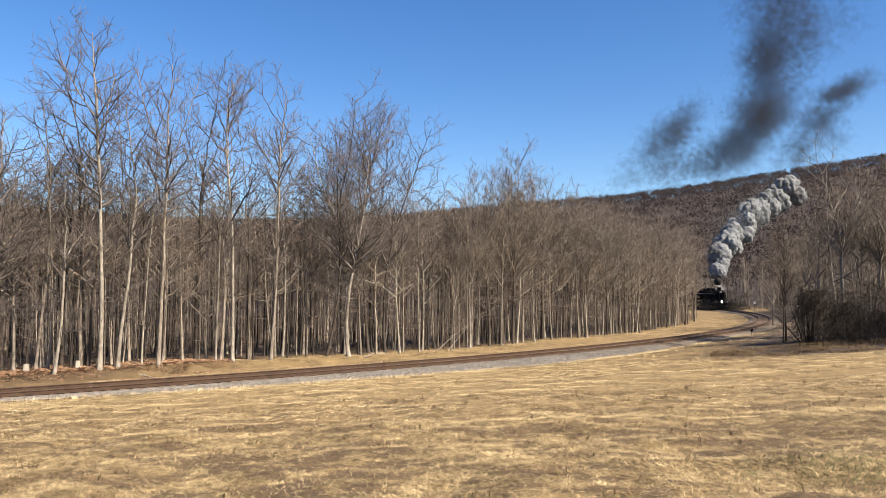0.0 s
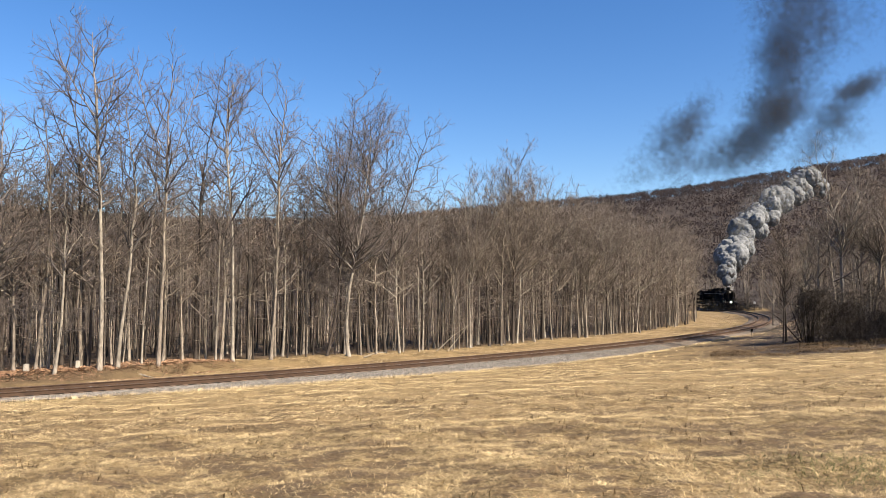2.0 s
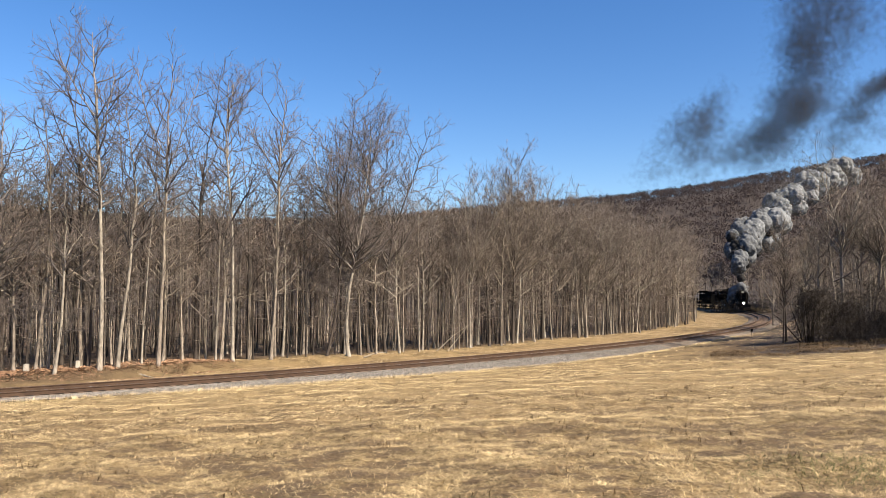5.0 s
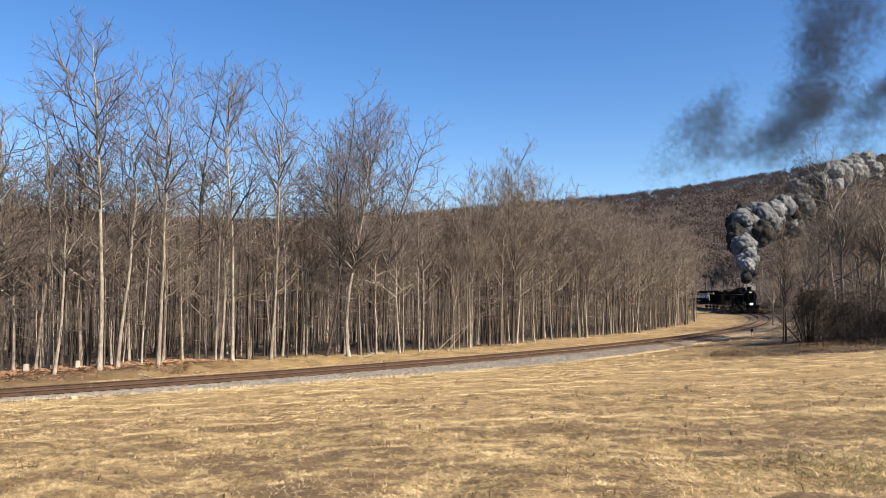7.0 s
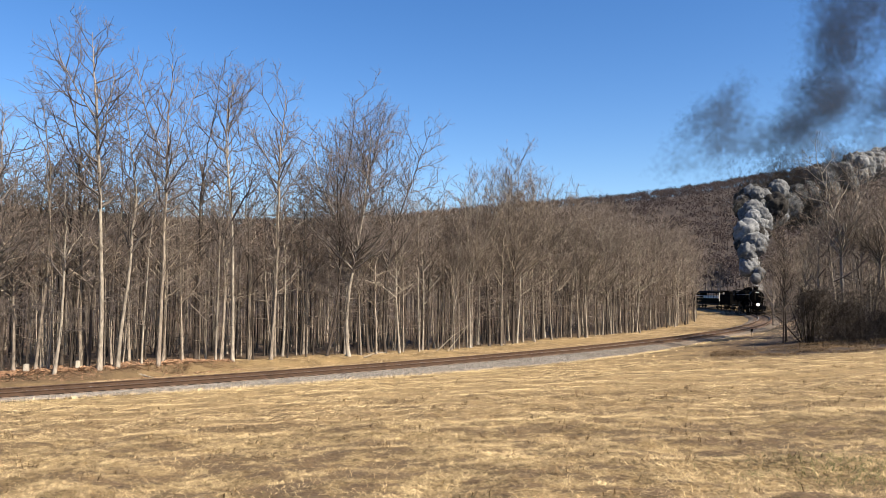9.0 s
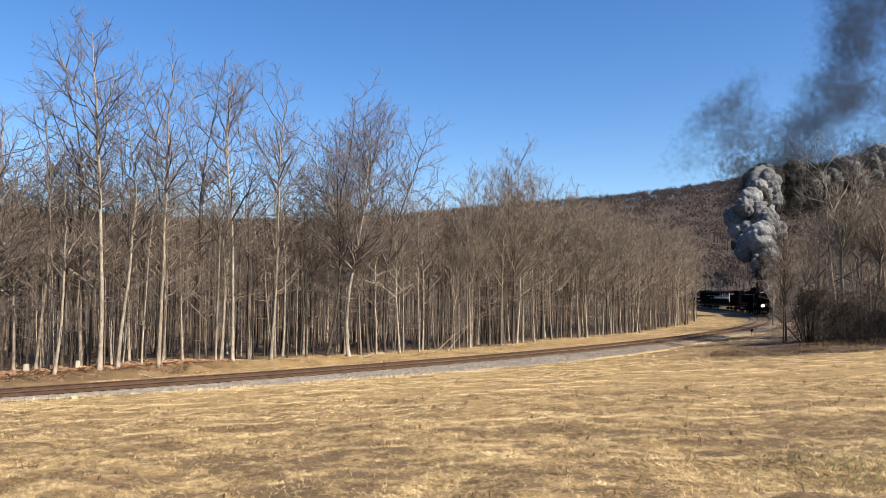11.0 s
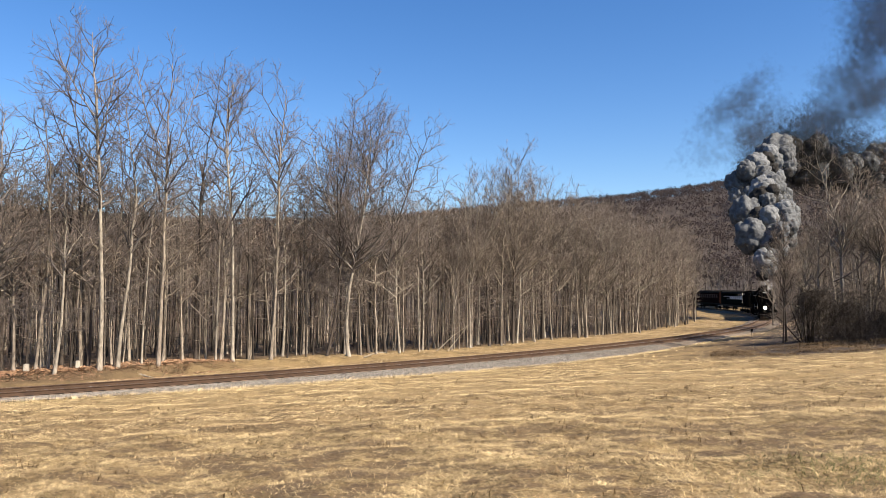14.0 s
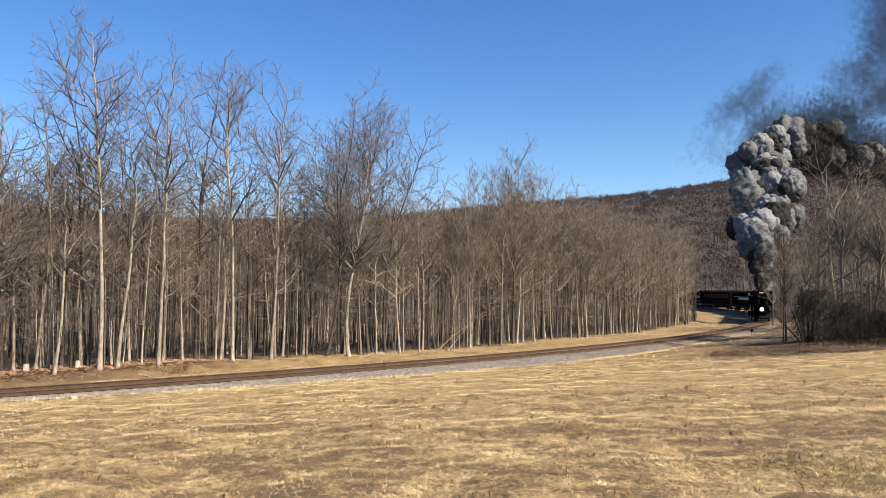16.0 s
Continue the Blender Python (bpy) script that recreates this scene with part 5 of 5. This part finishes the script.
def coach(paint, label):
    root = tagged(new("passenger_coach"), label, "railway coach", "coaches of the train")
    L = 23.0
    piece(root, "side_wall", paint, "", ("box", (0, 1.48, 1.95), (L, 0.06, 1.1), 0.01), ("box", (0, 1.48, 3.55), (L, 0.06, 0.5), 0.01), *[("box", (-10.6 + 1.63 * k, 1.48, 2.9), (0.62, 0.06, 0.9)) for k in range(14)])
    piece(root, "side_wall", paint, "", ("box", (0, -1.48, 1.95), (L, 0.06, 1.1), 0.01), ("box", (0, -1.48, 3.55), (L, 0.06, 0.5), 0.01), *[("box", (-10.6 + 1.63 * k, -1.48, 2.9), (0.62, 0.06, 0.9)) for k in range(14)])
    for k in range(13):
        for side in (-1, 1):
            piece(root, "window", GLASS, "", ("box", (-9.785 + 1.63 * k, side * 1.46, 2.9), (1.02, 0.02, 0.9)))
    for x in (-11.47, 11.47):
        piece(root, "end_wall", paint, "", ("box", (x, 0, 2.6), (0.06, 2.9, 2.4)), ("box", (x * 1.006, 0, 2.5), (0.1, 0.9, 2.1)))
    piece(root, "floor", IRON, "", ("box", (0, 0, 1.2), (23.2, 2.8, 0.4), 0.03), ("box", (0, 0, 0.8), (6.0, 1.6, 0.5), 0.03))
    car_roof(root, 11.5, 3.62)
    car_trucks(root)
    return root


def open_car():
    root = tagged(new("open_excursion_car"), "dark open-sided excursion car with white railing panels and thin roof", "railway coach")
    piece(root, "floor", IRON, "", ("box", (0, 0, 1.15), (21.6, 2.8, 0.4), 0.03))
    for side in (-1, 1):
        piece(root, "side_wall", GREEN, "", ("box", (0, side * 1.42, 1.8), (21.4, 0.06, 1.0), 0.01))
        piece(root, "top_rail", WHITE, "white handrail", ("cyl", (-10.6, side * 1.42, 2.9), (10.6, side * 1.42, 2.9), 0.04, 0.04, 6))
        for k in range(12):
            piece(root, "post", BLACK, "", ("box", (-10.6 + 1.93 * k, side * 1.42, 3.0), (0.09, 0.08, 1.5)))
    for y in (-0.95, 0, 0.95):
        piece(root, "railing_panel", WHITE, "white-painted end panel", ("box", (10.75, y, 2.55), (0.05, 0.72, 0.55), 0.01))
    for y in (-1.42, -0.48, 0.48, 1.42):
        piece(root, "end_post", WHITE, "white-painted end post", ("box", (10.75, y, 2.75), (0.09, 0.09, 1.9), 0.01))
    for k in range(6):
        piece(root, "railing_panel", WHITE, "white-painted side board", ("box", (9.6 - 1.93 * k, -1.46, 2.6), (1.5, 0.04, 0.36), 0.01))
    piece(root, "closed_end", GREEN, "dark boarded end compartment", ("box", (-9.4, 1.44, 2.9), (2.6, 0.06, 1.6), 0.01), ("box", (-9.4, -1.44, 2.9), (2.6, 0.06, 1.6), 0.01), ("box", (-8.1, 0, 2.9), (0.06, 2.8, 1.6), 0.01))
    for k in range(8):
        piece(root, "bench", WOOD, "slatted wooden bench", ("box", (-8.4 + 2.4 * k, 0, 1.85), (0.5, 2.2, 0.06)), ("box", (-8.65 + 2.4 * k, 0, 2.2), (0.06, 2.2, 0.6)))
    car_roof(root, 10.9, 3.55)
    car_trucks(root)
    return root


START, SPEED, GAIN = 158.0, 3.6, 0.045


def gone(t):
    return SPEED * t + GAIN * t * t


def front(t):
    return START - gone(t)


LOCO = locomotive()
TRAIN = [(LOCO, 10.2, 6.0), (tender(), 26.2, 3.3), (open_car(), 43.2, 8.4)]
for k in range(4):
    TRAIN.append((coach((MAROON, MAROON, GREEN, MAROON)[k], ("dark maroon passenger coach with a sooty roof", "dark maroon passenger coach with a sooty roof", "dark green passenger coach with a sooty roof", "dark maroon passenger coach with a sooty roof")[k]), 67.2 + 24.2 * k, 8.4))


def rides(s, half):
    """Pose of a vehicle whose middle is at s on the track."""
    x0, y0, _ = on_line(s - half)
    x1, y1, _ = on_line(s + half)
    return pose(float(x0 + x1) / 2, float(y0 + y1) / 2, 0, 0, 0, math.degrees(math.atan2(y0 - y1, x0 - x1)))


# ---- smoke: rigid billows that leave the stack one after another ----
def billow(seed, size, long, mat, thin, fine=4):
    """A lumpy cauliflower mass."""
    rng = np.random.default_rng(seed)
    bm = bmesh.new()
    bmesh.ops.create_icosphere(bm, subdivisions=fine, radius=1)
    lobes = rng.normal(0, 1, (56, 3))
    lobes /= np.linalg.norm(lobes, axis=1, keepdims=True)
    small = rng.normal(0, 1, (330, 3))
    small /= np.linalg.norm(small, axis=1, keepdims=True)
    P = np.array([v.co[:] for v in bm.verts])
    d1 = np.clip(1 - np.linalg.norm(P[:, None] - lobes[None], axis=2) / 0.40, 0, 1)
    d2 = np.clip(1 - np.linalg.norm(P[:, None] - small[None], axis=2) / 0.16, 0, 1)
    r = 0.60 + 0.26 * np.sqrt(d1.max(1)) + 0.12 * np.sqrt(d2.max(1))
    Q = P * r[:, None] * (size, size, long)
    F = np.array([[v.index for v in f.verts] for f in bm.faces])
    bm.free()
    # loose flakes soften the outline
    n = 240
    c = rng.normal(0, 1, (n, 3))
    c /= np.linalg.norm(c, axis=1, keepdims=True)
    c *= rng.uniform(0.75, 1.06, (n, 1)) * (size, size, long)
    a, b = rng.normal(0, 0.05 + 0.05 * size, (n, 3)), rng.normal(0, 0.05 + 0.05 * size, (n, 3))
    T = np.stack([c - a, c + a, c + b], 1).reshape(-1, 3)
    me = mesh_of("smoke_billow", np.concatenate([Q, T]), np.concatenate([F, np.arange(n * 3).reshape(-1, 3) + len(Q)]), mat)
    me.materials.append(thin)
    me.polygons.foreach_set("material_index", np.concatenate([np.zeros(len(F), np.int32), np.ones(n, np.int32)]))
    return me


FLOATING = []  # (thing, born, sideways place, size class, seed)


def plume():
    """Small billows leave the stack; larger ones swell inside the column above it."""
    rng = np.random.default_rng(77)
    shapes = {}
    for key, mat, thin in (("pale", SMOKE_PALE, THIN_PALE), ("grey", SMOKE_GREY, THIN_GREY), ("dark", SMOKE_DARK, THIN_DARK)):
        for size, r in (("small", 1.05), ("middle", 1.65), ("large", 2.4), ("huge", 3.2)):
            shapes[key, size] = [billow(600 + k, r * (0.9 + 0.08 * k), r * (1.0 + 0.1 * k), mat, thin, 3 if size == "small" else 4) for k in range(4)]
    words = {"pale": "pale grey billow of steam and smoke from the locomotive", "grey": "grey billow of smoke rising from the locomotive", "dark": "dark sooty billow of smoke above the locomotive"}
    for size, first, gap, swell in (("small", -1.5, 0.26, 0.0), ("middle", -4.5, 0.16, 0.4), ("large", -12.0, 0.255, 1.2), ("huge", 2.6, 0.28, 5.0)):
        born = first
        while born < (16.0 - swell if size != "huge" else 6.4):
            luck = rng.uniform()
            if born < 0.3:
                key = "pale" if luck < 0.85 else "grey"
            elif born < 2.5:
                key = "pale" if luck < 0.4 and size != "huge" else "grey"
            elif born < 5.5:
                key = "grey" if luck < 0.6 and size != "huge" else "dark"
            elif born < 8:
                key = "pale" if luck < 0.45 else "grey" if luck < 0.9 else "dark"
            else:
                key = "grey" if luck < 0.75 else "pale" if luck < 0.93 else "dark"
            if size == "small" and luck < 0.9:
                key = "dark" if luck < 0.6 else "grey"
            ob = tagged(new("smoke_billow", shapes[key, size][int(rng.integers(0, 4))]), words[key], "smoke", "billows of the smoke plume")
            a, r = rng.uniform(0, 6.28), math.sqrt(rng.uniform(0, 1)) * (1.0, 0.9, 0.9, 0.6)[("small", "middle", "large", "huge").index(size)]
            FLOATING.append((ob, born, swell, (math.cos(a) * r, math.sin(a) * r, rng.normal(0, 0.4)), rng.uniform(0, 360)))
            born += gap * (0.6 if size == "large" and 0.5 < born < 5 else 1.0)


plume()


def stack_at(t):
    m = rides(front(t) + 10.2, 6.0)
    return m @ Vector((8.35, 0, 4.6)), m


def drift(born):
    """Sideways wind in metres a second that a billow of that age class meets."""
    return 3.3 - 0.5 * float(smooth(-3.0, 0.0, born)) - 1.5 * float(smooth(0.8, 4.4, born)) - 1.05 * float(smooth(5.0, 8.0, born))


def billow_at(born, t, off):
    age = t - born
    here, _ = stack_at(born)
    rise = 4.5 * (1 - math.exp(-age / 0.7)) + (44 - 9 * float(smooth(-2, 1.5, born)) + 13 * float(smooth(2.2, 4.5, born)) - 6 * float(smooth(6.5, 8.5, born))) * (1 - math.exp(-age / 16.0))
    wide = 0.1 + (1.9 + 0.9 * float(smooth(2, 6, born)) + 1.8 * float(smooth(6.5, 10, born))) * (1 - math.exp(-max(0, age - 0.1) / 1.0)) + (0.1 + 0.34 * float(smooth(-2, 1, born) * smooth(6, 4, born))) * age
    w = drift(born)
    go = w * max(0.0, age - 0.9 * (1 - math.exp(-age / 0.9)))
    return here + Vector((go + off[0] * wide, off[1] * wide + 0.15 * go, rise + off[2] * min(3.0, 0.9 * age) + 0.12 * go * float(smooth(0, 2.5, born))))


def haze_mesh(seed, n, sx, sy, sz, slant, fleck, mat=HAZE):
    """Fine drifting soot as many small flakes, thick in the middle."""
    rng = np.random.default_rng(seed)
    knots = rng.normal(0, 0.62, (9, 3))
    c = knots[rng.integers(0, 9, n)] + rng.normal(0, 0.42, (n, 3))
    c = c * (sx, sy, sz)
    c[:, 0] += c[:, 2] * slant
    a, b = rng.normal(0, 1, (n, 3)) * (1, 0.3, 1), rng.normal(0, 0.25, (n, 3)) + (0, 1, 0)
    a /= np.linalg.norm(a, axis=1, keepdims=True)
    b = np.cross(a, b)
    b /= np.linalg.norm(b, axis=1, keepdims=True)
    r = fleck * rng.uniform(0.5, 1.4, (n, 1))
    V = np.stack([c + a * r, c + (-0.5 * a + 0.87 * b) * r, c + (-0.5 * a - 0.87 * b) * r], 1).reshape(-1, 3)
    return mesh_of("smoke_cloud", V, np.arange(n * 3).reshape(-1, 3), mat)


CLOUDS = []  # (thing, start, drift)


def old_smoke():
    """Dark smoke that hangs in the sky: x, height, width, thickness, slant, share, drift."""
    D = 185.0
    rows = ((73, 39, 6.0, 5.0, 0.4, 1.0, 1.85, 0.45), (79, 46, 5.5, 6.0, 0.35, 1.2, 1.95, 0.45), (84, 56, 5.5, 6.5, 0.2, 1.3, 2.0, 0.4), (85, 66, 6.0, 6.5, 0.1, 1.2, 2.1, 0.4),
            (87, 77, 7.0, 6.5, 0.1, 1.1, 2.2, 0.4), (57.5, 43, 4.5, 5.0, 0.5, 0.75, 1.55, 0.5), (59, 35, 5.0, 4.0, 0.2, 0.3, 1.5, 0.5), (96, 48, 4.0, 3.0, 0.8, 0.4, 2.1, 0.45),
            (102, 55, 4.5, 2.6, 1.0, 0.5, 2.1, 0.4), (47, 34, 4.0, 3.5, 0.2, 0.1, 1.4, 0.5), (92, 40, 4.0, 3.5, 0.5, 0.35, 2.0, 0.4), (95, 70, 7.0, 6.0, 0.2, 0.35, 2.4, 0.4))
    rng = np.random.default_rng(9)
    for k, (x, z, sx, sz, slant, share, vx, vz) in enumerate(rows):
        for j in range(3):
            me = haze_mesh(700 + 3 * k + j, int(1700 * share), sx * 1.0, 5.0, sz * 1.0, slant, 1.1)
            ob = tagged(new("smoke_cloud", me), "thin dark soot cloud drifting in the blue sky", "smoke", "drifting soot clouds", "stuff")
            CLOUDS.append((ob, Vector((x, D, z)), Vector((vx + rng.normal(0, 0.22), 0.0, vz + rng.normal(0, 0.16)))))


old_smoke()


def veils():
    """Thin smoke that hangs round the plume."""
    rng = np.random.default_rng(55)
    grey = [haze_mesh(820 + k, 1000, 2.2, 2.2, 2.4, 0.1, 0.36, GREY_VEIL) for k in range(3)]
    soot = [haze_mesh(830 + k, 1800, 4.6, 3.6, 3.9, 0.3, 0.55, SOOT_VEIL) for k in range(3)]
    for shapes, first, last, gap, swell, label in ((grey, -9.0, 13.0, 0.75, 1.8, "thin grey smoke round the plume"), (soot, 0.0, 5.0, 0.26, 6.0, "thin dark soot trailing from the plume")):
        born = first
        while born < last:
            ob = tagged(new("smoke_veil", shapes[int(rng.integers(0, 3))]), label, "smoke", kind="stuff")
            a = rng.uniform(0, 6.28)
            FLOATING.append((ob, born, swell, (0.8 * math.cos(a), 0.8 * math.sin(a), rng.normal(0, 0.5)), rng.uniform(0, 360)))
            born += gap


veils()


def steam_wisp():
    rng = np.random.default_rng(12)
    n = 420
    c = np.stack([rng.normal(0, 0.34, n), rng.normal(0, 0.42, n), abs(rng.normal(0, 0.5, n))], -1)
    c[:, 0] -= 0.5 * c[:, 2]
    V = (c[:, None] + rng.normal(0, 0.09, (n, 3, 3))).reshape(-1, 3)
    return tagged(new("steam_wisp", mesh_of("steam_wisp", V, np.arange(3 * n).reshape(-1, 3), STEAM)), "small white wisp of steam at the boiler top", "steam", kind="stuff")


WISP = steam_wisp()


# ---- what moves ----
def motions():
    steps = [0.5 * k for k in range(33)]
    for thing, back, half in TRAIN:
        walk(thing, [(t, rides(front(t) + back, half)) for t in steps])
    for axle, where, radius in SPINNING:
        n = int(16 * 5.1 / radius / 1.25) + 1
        times = [16.0 * k / n for k in range(n + 1)]
        walk(axle, [(t, pose(*where, 0, math.degrees(gone(t) / radius), 0)) for t in times])
    for rod, where, crank, radius, phase in RODS:
        times = [0.1 * k for k in range(161)]
        walk(rod, [(t, pose(where[0] + crank * math.cos(gone(t) / radius + phase), where[1], where[2] - crank * math.sin(gone(t) / radius + phase))) for t in times])
    for thing, born, swell, off, spin in FLOATING:
        seen = born + swell
        rows = []
        if seen > 0:
            for t in [k for k in range(0, int(seen) + 1) if k < seen - 0.1] + [seen - 0.035]:
                if t >= 0:
                    _, m = stack_at(t)
                    rows.append((t, Matrix.Translation(m @ Vector((8.0, 0, 2.95 if swell == 0 else -6.0))) @ pose(0, 0, 0, 12 * off[0], 12 * off[1], spin + 6 * swell)))
            for age in [swell + 0.01] + [v for v in (0.25, 0.5, 0.9, 1.4, 2.0, 3.0, 4.2, 5.5, 7, 9, 11, 13, 16) if v > swell + 0.05]:
                if born + age < 16:
                    rows.append((born + age, Matrix.Translation(billow_at(born, born + age, off)) @ pose(0, 0, 0, 12 * off[0], 12 * off[1], spin + 6 * age)))
        else:
            for t in (0, 1, 2, 3, 4.5, 6, 8, 10, 13):
                rows.append((t, Matrix.Translation(billow_at(born, t, off)) @ pose(0, 0, 0, 12 * off[0], 12 * off[1], spin + 6 * (t - born))))
        age = 16 - born
        rows.append((16.0, Matrix.Translation(billow_at(born, 16.0, off)) @ pose(0, 0, 0, 12 * off[0], 12 * off[1], spin + 6 * age)))
        clean = [rows[0]]
        for r in rows[1:]:
            if frame(r[0]) > frame(clean[-1][0]):
                clean.append(r)
        walk(thing, clean)
    for thing, start, go in CLOUDS:
        walk(thing, [(t, Matrix.Translation(start + go * t)) for t in (0.0, 8.0, 16.0)])
    walk(WISP, [(t, rides(front(t) + 10.2, 6.0) @ pose(7.3, 0.55, 4.2, 0, 0, 25 * math.sin(t))) for t in steps])


motions()
